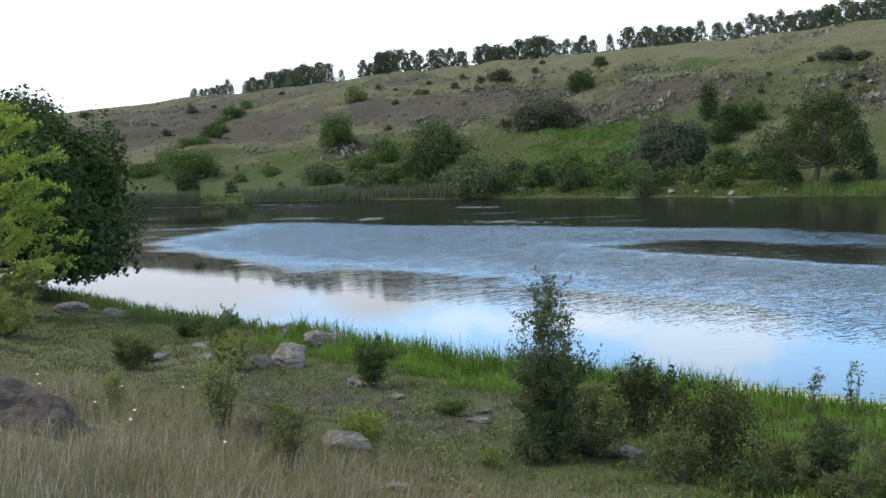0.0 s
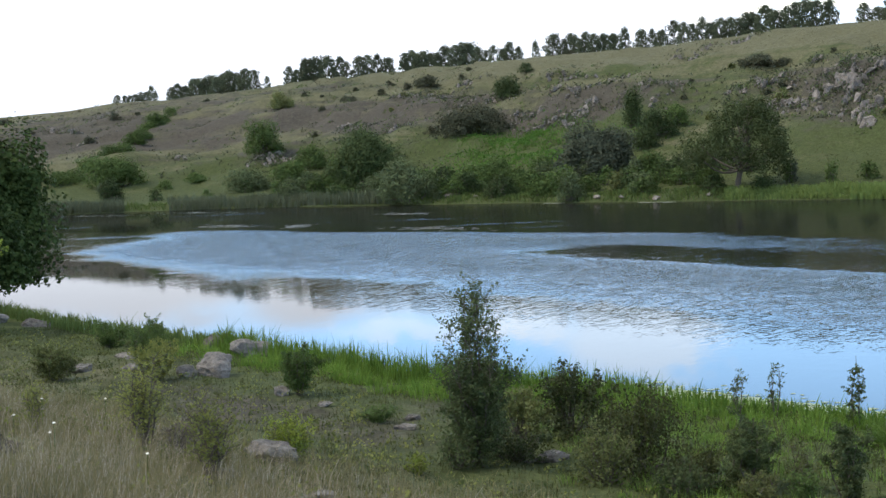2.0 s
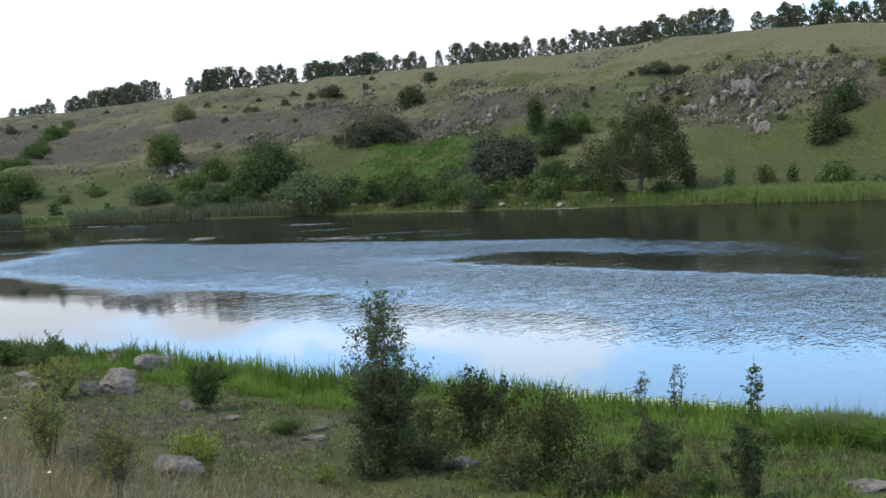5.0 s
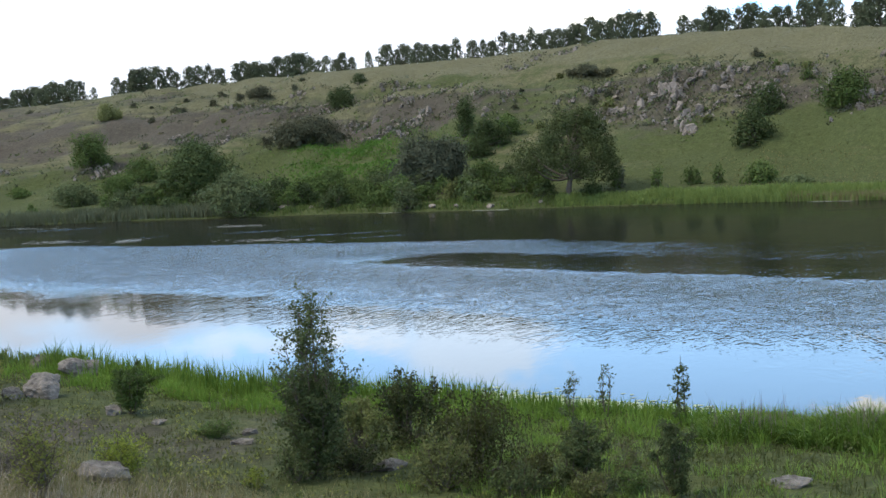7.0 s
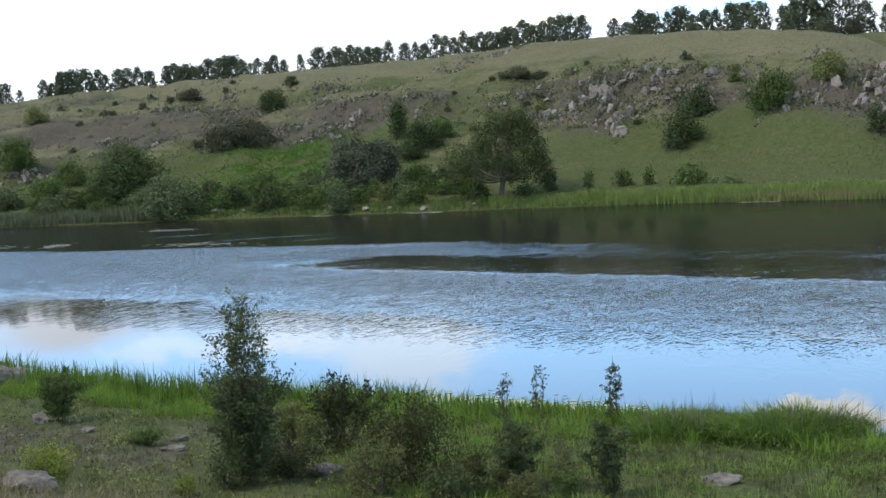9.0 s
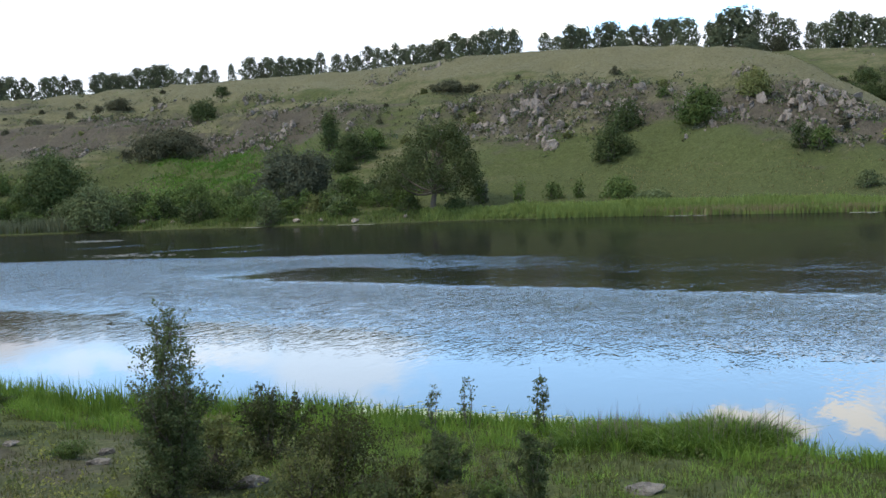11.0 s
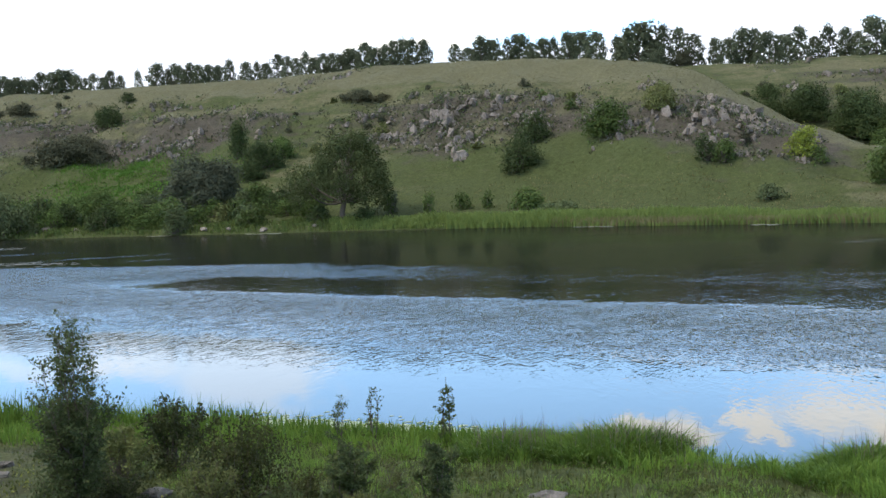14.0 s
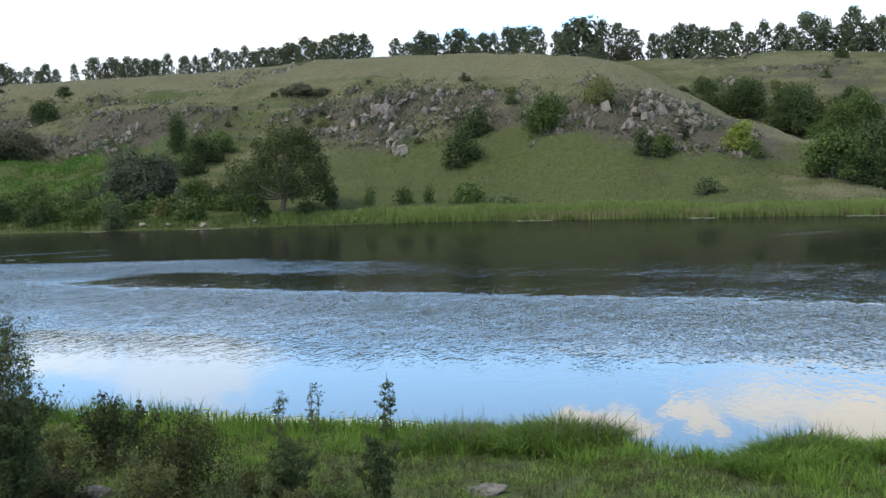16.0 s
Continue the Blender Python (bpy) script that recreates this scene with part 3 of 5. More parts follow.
def rock_mesh(name, seed, size, material, detail=3, flat=0.0, rough=0.05):
    """A block of stone: a ball cut by random planes, then worn."""
    rng = np.random.RandomState(seed)
    bm = bmesh.new()
    bmesh.ops.create_icosphere(bm, subdivisions=detail, radius=1)
    cuts = unit(rng.normal(0, 1, (17, 3)))
    dist = rng.uniform(0.45, 0.82, 17)
    if flat:
        cuts, dist = np.vstack([cuts, unit(np.array([[0.12, -0.08, 1.0]]))]), np.append(dist, 1 - flat)
    for v in bm.verts:
        d = np.array(v.co)
        c = cuts @ d
        r = min(1.0, float(np.min(np.where(c > 0.05, dist / np.maximum(c, 0.05), 9))))
        q = Vector(d * r)
        r2 = r + rough * noise.fractal(q * 2.3 + Vector((seed, 0, 0)), 1.0, 2.0, 4)
        v.co = Vector((d[0] * r2 * size[0], d[1] * r2 * size[1], d[2] * r2 * size[2]))
    me = bpy.data.meshes.new(name)
    bm.to_mesh(me)
    bm.free()
    for p in me.polygons:
        p.use_smooth = False
    me.materials.append(material)
    return me


def shard_mesh(name, seed, size, material):
    """A sharp-edged block of broken rock: the hull of a few points about a skewed box."""
    rng = np.random.RandomState(seed)
    bm = bmesh.new()
    skew = rng.uniform(-0.35, 0.35, 2)
    for k in range(15):
        p = np.sign(rng.uniform(-1, 1, 3)) * rng.uniform(0.55, 1.0, 3) if k < 11 else rng.uniform(-1, 1, 3)
        p[:2] = p[:2] * (1 - 0.22 * (p[2] + 1)) + skew * p[2]
        bm.verts.new(p * size)
    hull = bmesh.ops.convex_hull(bm, input=bm.verts)
    bmesh.ops.delete(bm, geom=list({v for v in hull["geom_interior"] + hull["geom_unused"] if isinstance(v, bmesh.types.BMVert)}), context="VERTS")
    me = bpy.data.meshes.new(name)
    bm.to_mesh(me)
    bm.free()
    me.materials.append(material)
    return me


def blades(name, roots, height, width, material, rng, lean=0.25, droop=0.3, away=None):
    """Grass or reed blades: five points each, bending over."""
    n = len(roots)
    a = rng.uniform(0, 6.283, n)
    side = np.stack([np.cos(a), np.sin(a), 0 * a], 1)
    b = rng.uniform(0, 6.283, n)
    fall = np.stack([np.cos(b), np.sin(b), 0 * b], 1) * np.abs(rng.normal(0, lean, n))[:, None]
    if away is not None:
        fall = fall + away
    h = (np.asarray(height) * rng.uniform(0.6, 1.15, n))[:, None]
    w = (width * rng.uniform(0.7, 1.3, n))[:, None]
    up = np.array([0, 0, 1.0])
    mid = roots + up * h * 0.58 + fall * h * 0.4
    tip = roots + up * h * (1 - droop * rng.uniform(0, 0.8, n))[:, None] + fall * h * 1.15
    v = np.stack([roots - side * w / 2, roots + side * w / 2, mid + side * w * 0.42, mid - side * w * 0.42, tip], 1).reshape(-1, 3)
    i = np.arange(n)[:, None] * 5
    return mesh_of(name, v, [i + np.array([[0, 1, 2, 3]]), i + np.array([[3, 2, 4]])], material)


def on_ground(x, y, sink=0.02):
    return np.stack([x, y, ground_z(x, y) - sink], 1)


# ---- ground and water ----
def spaced(*runs):
    """Grid lines: runs of (from, to, step), joined."""
    out = []
    for a, b, s in runs:
        out += list(np.arange(a, b, s))
    out.append(runs[-1][1])
    return np.array(out)


def patch_of(x, y, spots):
    """How far a place lies inside soft oval patches (x, y, half width, half depth, share)."""
    out = 0 * x
    for cx, cy, rx, ry, k in spots:
        out = out + k * np.exp(-(((x - cx) / rx) ** 2 + ((y - cy) / ry) ** 2))
    return out


GREEN_PATCHES = [(90, 122, 24, 9, 0.5), (25, 203, 13, 15, 1.5), (33, 188, 9, 9, 0.5), (-38, 232, 26, 14, 0.5), (-50, 285, 8, 30, 0.45), (75, 148, 18, 11, 0.6), (-10, 215, 22, 10, 0.35), (50, 200, 18, 16, 0.3)]
BARE_PATCHES = [(10, 245, 22, 20, 0.36), (69, 180, 14, 13, 0.36), (82, 164, 10, 8, 0.4), (98, 140, 11, 15, 0.7), (32, 216, 9, 11, 0.55), (42, 213, 9, 8, 0.45), (-17, 234, 8, 5, 0.5), (-70, 330, 50, 60, 0.3), (0, 275, 25, 18, 0.25), (175, 188, 30, 22, 0.55), (165, 228, 26, 26, 0.36), (192, 212, 24, 22, 0.34), (101, 147, 10, 14, 0.5), (94, 128, 10, 8, 0.36), (108, 135, 8, 10, 0.45)]


def cover_of(x, y):
    """Shares of green turf and of bare soil."""
    az, r = np.degrees(np.arctan2(x, y)), np.hypot(x, y)
    s = 0.72 * (near_shore(x) - y)
    u = (r - far_shore(az)) / (crest_far(az) - far_shore(az))
    far_green = 0.95 - 0.37 * step(0.04, 0.2, u) - 0.14 * step(0.3, 0.42, u) - 0.42 * step(0.6, 0.74, u) * step(-6, 6, az) * step(1.25, 1.05, u) - 0.22 * step(-2, -12, az) * step(0.1, 0.3, u) + patch_of(x, y, GREEN_PATCHES) + 0.08 * step(31, 36, az) * step(1.0, 1.3, u)
    far_bare = 0.08 + 0.31 * step(0.33, 0.43, u) * step(0.62, 0.53, u) * step(34, 31, az) + 0.3 * step(8, -8, az) * step(0.12, 0.35, u) - 0.2 * step(0.75, 0.95, u) + patch_of(x, y, BARE_PATCHES)
    near_green = 0.97 - 0.3 * step(1.8, 5, s) - 0.16 * step(9, 17, s) + 0.34 * step(2, 6, x) - 0.12 * step(-2, -6, x) * step(4, 7, s)
    near_bare = 0.18 + 0.24 * step(4, 8, s) * step(3, -2, x) - 0.2 * step(2, 6, x)
    far = r > 85
    return np.where(far, far_green, near_green), np.where(far, far_bare, near_bare)


gx = spaced((-2600, -420, 120), (-420, -160, 20), (-160, -22, 3.0), (-22, 24, 0.3), (24, 230, 2.0), (230, 420, 16), (420, 2600, 120))
gy = spaced((-700, -60, 60), (-60, 4, 5), (4, 52, 0.3), (52, 84, 1.6), (84, 330, 2.0), (330, 470, 5), (470, 700, 23), (700, 2600, 190))
mx, my = np.meshgrid(gx, gy)
vx, vy = mx.ravel(), my.ravel()
nx, ny = len(gx), len(gy)
ii, jj = np.meshgrid(np.arange(ny - 1), np.arange(nx - 1), indexing="ij")
quads = np.stack([ii * nx + jj, ii * nx + jj + 1, (ii + 1) * nx + jj + 1, (ii + 1) * nx + jj], -1).reshape(-1, 4)
ground_mesh = mesh_of("ground", np.stack([vx, vy, ground_z(vx, vy)], 1), [quads], GROUND, True)
col = ground_mesh.color_attributes.new("cover", "FLOAT_COLOR", "POINT")
cg, cb = cover_of(vx, vy)
col.data.foreach_set("color", np.stack([cg, cb, 0 * cg, 0 * cg + 1], 1).astype(np.float32).ravel())
ground = tagged(new("ground", ground_mesh), "sloping lakeside ground of dry grass, turf and bare stony soil", "ground", kind="structure")

wx, wy = spaced((-420, 420, 20)), spaced((-400, 420, 20))
mx, my = np.meshgrid(wx, wy)
nx, ny = len(wx), len(wy)
ii, jj = np.meshgrid(np.arange(ny - 1), np.arange(nx - 1), indexing="ij")
quads = np.stack([ii * nx + jj, ii * nx + jj + 1, (ii + 1) * nx + jj + 1, (ii + 1) * nx + jj], -1).reshape(-1, 4)
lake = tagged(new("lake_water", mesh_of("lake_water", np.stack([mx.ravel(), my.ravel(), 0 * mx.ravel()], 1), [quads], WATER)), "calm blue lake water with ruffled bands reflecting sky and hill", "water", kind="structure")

# ---- trees along the ridge ----
RIDGE = "row of trees along the ridge"
RIDGE_LABEL = "dark green broadleaf tree in a shelterbelt on the ridge"
ridge_kinds = []
for k, (hgt, wid, clr) in enumerate(((8.5, 6.6, 0.06), (9.8, 5.8, 0.09), (8.0, 7.4, 0.05), (10.2, 5.4, 0.1), (7.6, 6.8, 0.04), (9.2, 6.8, 0.07))):
    ridge_kinds.append((hgt, wid, clr, 50 + k))
ridge_first = {}


def ridge_tree(bearing, away, height, kind, rng):
    a = radians(bearing)
    x, y = away * math.sin(a), away * math.cos(a)
    hgt, wid, clr, seed = ridge_kinds[kind]
    z = float(ground_z(x, y))
    k = height / hgt
    if kind not in ridge_first:
        ridge_first[kind] = tree("ridge_tree", x, y, hgt, wid, "ridge", RIDGE_LABEL, RIDGE, seed, 0.53, 6.4, clr, 15, z=z, trunk=0.022, fork=0.12, ragged=0.34, lobe=0.19)
        ridge_first[kind].scale = (k, k, k)
        return
    src = ridge_first[kind]
    f = k / src.scale[0]
    copy_thing(src, pose(x, y, z - 0.15, 0, 0, rng.uniform(0, 360)) @ Matrix.Diagonal((f * rng.uniform(0.85, 1.1), f * rng.uniform(0.85, 1.1), f, 1)))


row_rng = np.random.RandomState(5)
# stretches of the row: bearing from, to, height at either end, spacing
for a0, a1, h0, h1, gap in ((-11.2, -9.3, 4.6, 6.8, 0.42), (-8.8, -5.0, 7.2, 8.4, 0.52), (-4.45, -4.35, 6.0, 6.0, 1.0), (-3.4, -1.3, 8.2, 8.8, 0.62), (-1.1, 1.4, 9.0, 8.6, 0.72), (1.95, 5.2, 7.8, 8.2, 0.6), (5.4, 7.5, 7.6, 7.4, 0.6), (8.07, 8.1, 7.8, 7.8, 1.0), (8.9, 12.4, 7.6, 7.6, 0.72), (12.9, 21.3, 7.6, 8.2, 0.78), (22.7, 29.6, 7.6, 8.6, 0.82), (30.2, 33.9, 10.0, 9.6, 0.8), (34.6, 39.0, 8.6, 8.8, 0.85), (39.5, 46.0, 8.8, 9.6, 0.85), (46.5, 58, 10, 10, 1.2)):
    a = a0
    while a <= a1 + 0.001:
        u = (a - a0) / max(0.1, a1 - a0)
        away = crest_far(a) + 88 if a < 31 else 312
        away = float(away) + row_rng.uniform(-6, 10)
        ridge_tree(a, away, (h0 + (h1 - h0) * u) * row_rng.uniform(0.76, 1.16), row_rng.randint(0, 6), row_rng)
        a += (0.6 if a < 22 else 0.74) * gap * row_rng.uniform(0.75, 1.25)

# ---- shrubs and trees of the far bank ----
HILL = "bushes on the hillside"
SHORE = "bushes along the far shore"


def far_bush(x, y, w, h, leaf, label, group=HILL, **more):
    size = 0.235 + 0.007 * w
    return bush("bush", x, y, w, h, leaf, label, group, leaf_size=size, dense=0.92 * more.pop("dense", 10.4), **more)


willow = tree("willow_tree", 45.1, 146.2, 11.2, 13.6, "willow", "spreading grey-green willow with forked trunk by the far shore", "", 31, 0.25, 17.0, 0.3, 24, trunk=0.036, weep=0.05, fork=0.2, lean=(1.6, 0.5), lobe=0.115, drop=0.45, ragged=0.45)

far_bush(-46.1, 228.9, 10.8, 6.7, "green", "large round dark green bush on the far bank", SHORE)
far_bush(-57.3, 236.1, 7.5, 3.2, "green", "low green bush at the foot of the hill")
far_bush(-66.0, 242.0, 8.0, 3.0, "mid", "low green bush at the foot of the hill")
far_bush(-50.3, 270.9, 5.1, 3.3, "green", "green bush in a shallow gully of the hill")
far_bush(-53.0, 256.0, 4.8, 2.7, "mid", "green bush in a shallow gully of the hill")
far_bush(-50.6, 299.8, 5.8, 4.1, "mid", "green bush in a shallow gully of the hill")
far_bush(-49.0, 313.2, 3.7, 3.0, "mid", "green bush in a shallow gully of the hill")
far_bush(-51.5, 263.0, 5.1, 2.4, "mid", "green bush in a shallow gully of the hill")
far_bush(-50.6, 280.0, 4.8, 2.7, "green", "green bush in a shallow gully of the hill")
far_bush(-50.8, 290.0, 4.8, 2.4, "mid", "green bush in a shallow gully of the hill")
far_bush(-49.6, 307.0, 3.7, 2.2, "mid", "green bush in a shallow gully of the hill")
far_bush(-53.9, 243.6, 7.4, 3.5, "mid", "low green bush at the foot of the hill")
far_bush(-45.8, 217.2, 3.6, 3.1, "grey", "small grey-green bush behind the reeds", SHORE)
far_bush(-19.7, 236.2, 8.8, 7.0, "mid", "yellow-green bush beside a patch of scree")
far_bush(-19.2, 280.8, 6.2, 4.4, "olive", "olive green bush high on the slope")
far_bush(-0.4, 197.0, 11.6, 11.0, "dark", "tall dark green thicket above the shore", SHORE)
far_bush(-3.6, 199.0, 6.5, 6.8, "green", "green flank of a shore thicket", SHORE)
far_bush(-0.4, 222.0, 7.6, 6.6, "dark", "dark bush on the rocky slope")
far_bush(5.5, 173.4, 8.6, 7.0, "silver", "silvery willow bush overhanging the water", SHORE)
far_bush(-10.1, 222.3, 6.4, 4.8, "mid", "green bush below the scree")
far_bush(-13.4, 215.1, 6.6, 3.8, "mid", "green bush below the scree")
far_bush(-20.5, 211.0, 9.4, 4.5, "silver", "wide grey-green willow bush behind the reeds", SHORE)
far_bush(17.8, 216.8, 13.4, 5.6, "brown", "wide dark brownish thicket on the slope")
far_bush(21.0, 220.0, 9.0, 5.0, "brown", "wide dark brownish thicket on the slope")
far_bush(28.1, 240.9, 6.5, 5.2, "dark", "round dark bush high on the slope")
far_bush(34.0, 255.3, 3.4, 2.4, "dark", "small dark bush high on the slope")
far_bush(32.7, 173.0, 12.0, 8.2, "grey", "big dome of grey-green willow scrub", SHORE, dense=24.0)
far_bush(42.0, 190.9, 4.6, 7.0, "dark", "dark upright bush on the slope", upright=0.9)
far_bush(44.3, 183.2, 6.2, 5.2, "dark", "dark bush beside the willow scrub")
far_bush(41.5, 180.3, 5.0, 3.2, "dark", "low dark bush beside the willow scrub")
far_bush(48.0, 186.5, 4.6, 3.6, "green", "green bush behind the willow tree")
far_bush(38.7, 163.5, 6.2, 4.7, "green", "bright green bush between the willows", SHORE)
far_bush(26.2, 157.0, 4.0, 4.3, "silver", "small silvery willow bush at the water", SHORE)
far_bush(15.9, 180.3, 8.0, 4.2, "mid", "leafy green shore bush", SHORE)
far_bush(21.1, 175.2, 6.4, 3.6, "mid", "leafy green shore bush", SHORE)
far_bush(10.5, 176.0, 3.0, 3.0, "mid", "small green shore bush", SHORE)
far_bush(26.6, 184.6, 4.0, 2.9, "green", "small green bush on the grassy slope")
far_bush(33.3, 158.8, 3.8, 2.8, "olive", "small yellowish shore bush", SHORE)
far_bush(29.6, 161.0, 3.6, 2.6, "mid", "small green shore bush", SHORE)
far_bush(40.7, 156.8, 3.4, 2.4, "mid", "small green shore bush", SHORE)
far_bush(66.4, 204.0, 6.4, 2.2, "brown", "low dark thorn scrub above the rocks")
far_bush(70.5, 203.0, 4.5, 1.6, "brown", "low dark thorn scrub above the rocks")
far_bush(9.7, 275.8, 2.8, 2.2, "brown", "small dark bush near the hilltop")
far_bush(13.8, 269.1, 5.6, 3.2, "brown", "small dark bush near the hilltop")
far_bush(4.0, 281.0, 2.4, 1.9, "brown", "small dark bush near the hilltop")
far_bush(-4.5, 280.5, 2.6, 1.7, "brown", "small dark bush near the hilltop")
far_bush(-9.4, 270.3, 2.2, 1.4, "brown", "small dark bush near the hilltop")
far_bush(-31.6, 228.3, 4.6, 2.4, "mid", "low green bush at the foot of the hill")
far_bush(-36.9, 224.5, 3.4, 2.1, "mid", "low green bush at the foot of the hill")
far_bush(-3.9, 213.0, 4.4, 3.2, "mid", "green bush above the thicket")
far_bush(-8.6, 205.0, 5.2, 3.0, "mid", "green bush beside the thicket", SHORE)
far_bush(20.1, 187.9, 4.8, 3.6, "mid", "green bush on the grassy slope")
far_bush(26.6, 163.9, 3.6, 2.6, "mid", "small green shore bush", SHORE)
far_bush(-99.4, 344.4, 4.0, 2.2, "brown", "small dark bush on the bare hill")
far_bush(-64.1, 319.1, 3.6, 2.2, "brown", "small dark bush on the bare hill")
far_bush(-63.2, 284.0, 3.0, 1.8, "brown", "small dark bush on the bare hill")
far_bush(47.2, 143.9, 3.2, 2.2, "dark", "low dark bush beside the willow trunk", SHORE)
far_bush(42.6, 148.5, 3.4, 2.4, "dark", "low dark bush beside the willow trunk", SHORE)
far_bush(52.0, 146.5, 1.9, 3.2, "grey", "slim upright grey-green bush", SHORE, upright=0.9)
far_bush(71.7, 149.9, 5.3, 5.8, "dark", "round dark green bush on the grassy slope")
far_bush(78.1, 157.9, 5.3, 4.8, "dark", "dark green bush among the rocks")
far_bush(85.0, 149.1, 7.0, 6.2, "green", "large round green bush on the slope")
far_bush(93.7, 149.2, 5.3, 4.4, "olive", "olive green bush near the spur's top")
far_bush(87.2, 128.4, 3.8, 3.5, "dark", "dark bush at the foot of the rocky spur")
far_bush(88.6, 126.6, 3.5, 3.4, "green", "green bush at the foot of the rocky spur")
far_bush(98.8, 124.8, 4.7, 4.5, "lime", "yellow-green bush below the spur's rocks")
far_bush(99.8, 122.7, 2.5, 2.7, "green", "small green bush below the spur's rocks")
far_bush(85.1, 113.3, 3.9, 2.2, "silver", "low silvery bush on the meadow", SHORE)
far_bush(158.7, 211.2, 6.4, 3.4, "dark", "dark bush in the gully")
far_bush(155.7, 194.6, 12.4, 8.0, "dark", "dark thicket filling the gully")
far_bush(150.5, 199.5, 8.4, 6.0, "dark", "dark thicket filling the gully")
far_bush(155.6, 179.8, 12.8, 10.2, "dark", "tall dark thicket in the gully")
far_bush(150.0, 168.0, 6.4, 6.6, "green", "green bush at the gully's mouth")
far_bush(99.6, 108.5, 8.0, 6.8, "mid", "large green bush at the meadow's edge", SHORE)
far_bush(108.6, 112.0, 7.6, 6.6, "dark", "tall green bush at the meadow's edge", SHORE)
far_bush(116.0, 111.0, 8.0, 6.8, "dark", "tall dark green bush at the meadow's edge", SHORE)
far_bush(123.0, 116.0, 9.0, 6.0, "mid", "tall green bush at the meadow's edge", SHORE)
far_bush(162.0, 186.0, 9.0, 7.5, "dark", "dark thicket filling the gully")
far_bush(160.0, 173.0, 9.0, 8.0, "mid", "green thicket at the gully's mouth")
far_bush(168.0, 176.0, 9.0, 8.0, "mid", "green thicket at the gully's mouth")
far_bush(150.0, 206.0, 7.0, 4.0, "dark", "dark bush at the gully's head")
far_bush(104.5, 106.5, 6.0, 5.4, "dark", "green bush at the meadow's edge", SHORE)
far_bush(112.0, 104.0, 7.0, 5.5, "mid", "dark green bush at the meadow's edge", SHORE)
far_bush(196.0, 211.3, 4.0, 3.0, "dark", "dark bush at the second hill's brow")
far_bush(176.4, 187.9, 4.0, 3.2, "dark", "dark bush on the second hillside")
far_bush(51.2, 145.9, 1.7, 3.5, "mid", "slim upright bush on the meadow", SHORE, upright=0.9)
far_bush(55.2, 142.3, 2.2, 3.1, "mid", "slim upright bush on the meadow", SHORE, upright=0.9)
far_bush(59.7, 142.1, 3.0, 2.5, "mid", "small green bush on the meadow", SHORE)
far_bush(62.2, 139.9, 2.0, 2.8, "mid", "slim upright bush on the meadow", SHORE, upright=0.9)
far_bush(65.5, 135.1, 4.6, 3.1, "mid", "yellowish green bush on the meadow", SHORE)
far_bush(64.0, 184.8, 3.1, 2.6, "olive", "small bush at the rocks")
far_bush(86.2, 162.1, 2.2, 1.6, "mid", "small bush near the hilltop")
far_bush(95.7, 132.2, 2.2, 1.9, "brown", "small bush among the spur's rocks")
far_bush(96.0, 143.0, 2.2, 1.7, "brown", "small bush among the spur's rocks")
for a, away, w, h, leaf in ((32.0, 296, 5.8, 4.8, "ridge"), (33.1, 300, 6.0, 4.4, "brown"), (9.6, 300, 3, 1.6, "brown")):
    far_bush(away * math.sin(radians(a)), away * math.cos(radians(a)), w, h, leaf, "low round bush at the foot of the ridge trees")
scrub = np.random.RandomState(17)
for k in range(40):
    # little thorn bushes strewn over the dry slopes
    a = scrub.uniform(-16, 8) if k % 3 else scrub.uniform(8, 31)
    away = float(far_shore(a) + (crest_far(a) - far_shore(a)) * (scrub.uniform(0.32, 0.84) if a < 8 else scrub.uniform(0.3, 0.62)))
    w = scrub.uniform(0.9, 2.4)
    far_bush(away * math.sin(radians(a)), away * math.cos(radians(a)), w, w * 0.7, "brown" if scrub.uniform() < 0.7 else "olive", "small thorn bush on the dry slope", "thorn bushes on the slope")
for k in range(142):
    # undergrowth behind the far shore
    a = scrub.uniform(-4, 16) if k % 6 else scrub.uniform(-12, 18)
    away = float(far_shore(a)) + scrub.uniform(2.0, 24)
    w = scrub.uniform(1.6, 4.4)
    if abs(a - 17.1) < 2.4 and away < 156:
        continue
    far_bush(away * math.sin(radians(a)), away * math.cos(radians(a)), w, w * scrub.uniform(0.6, 1.15), ("mid", "green", "dark", "silver")[k % 4], "leafy undergrowth bush by the far shore", "undergrowth by the far shore")

for k in range(18):
    # scrub on the second hill
    a, away = scrub.uniform(34.5, 47), scrub.uniform(232, 292)
    w = scrub.uniform(1.6, 4.2)
    far_bush(away * math.sin(radians(a)), away * math.cos(radians(a)), w, w * scrub.uniform(0.45, 0.75), ("olive", "mid", "brown")[k % 3], "low scrub bush on the second hillside", "scrub on the second hill")

far_bush(68.0, 131.0, 5.0, 1.3, "silver", "low whitish flowering herbs on the meadow", SHORE)

# ---- crags and stones of the hill ----
CRAGS = [shard_mesh("crag_stone", 200 + k, np.array((0.8, 0.7, 0.8)), CRAG) for k in range(9)]
SCRUB_AT = []


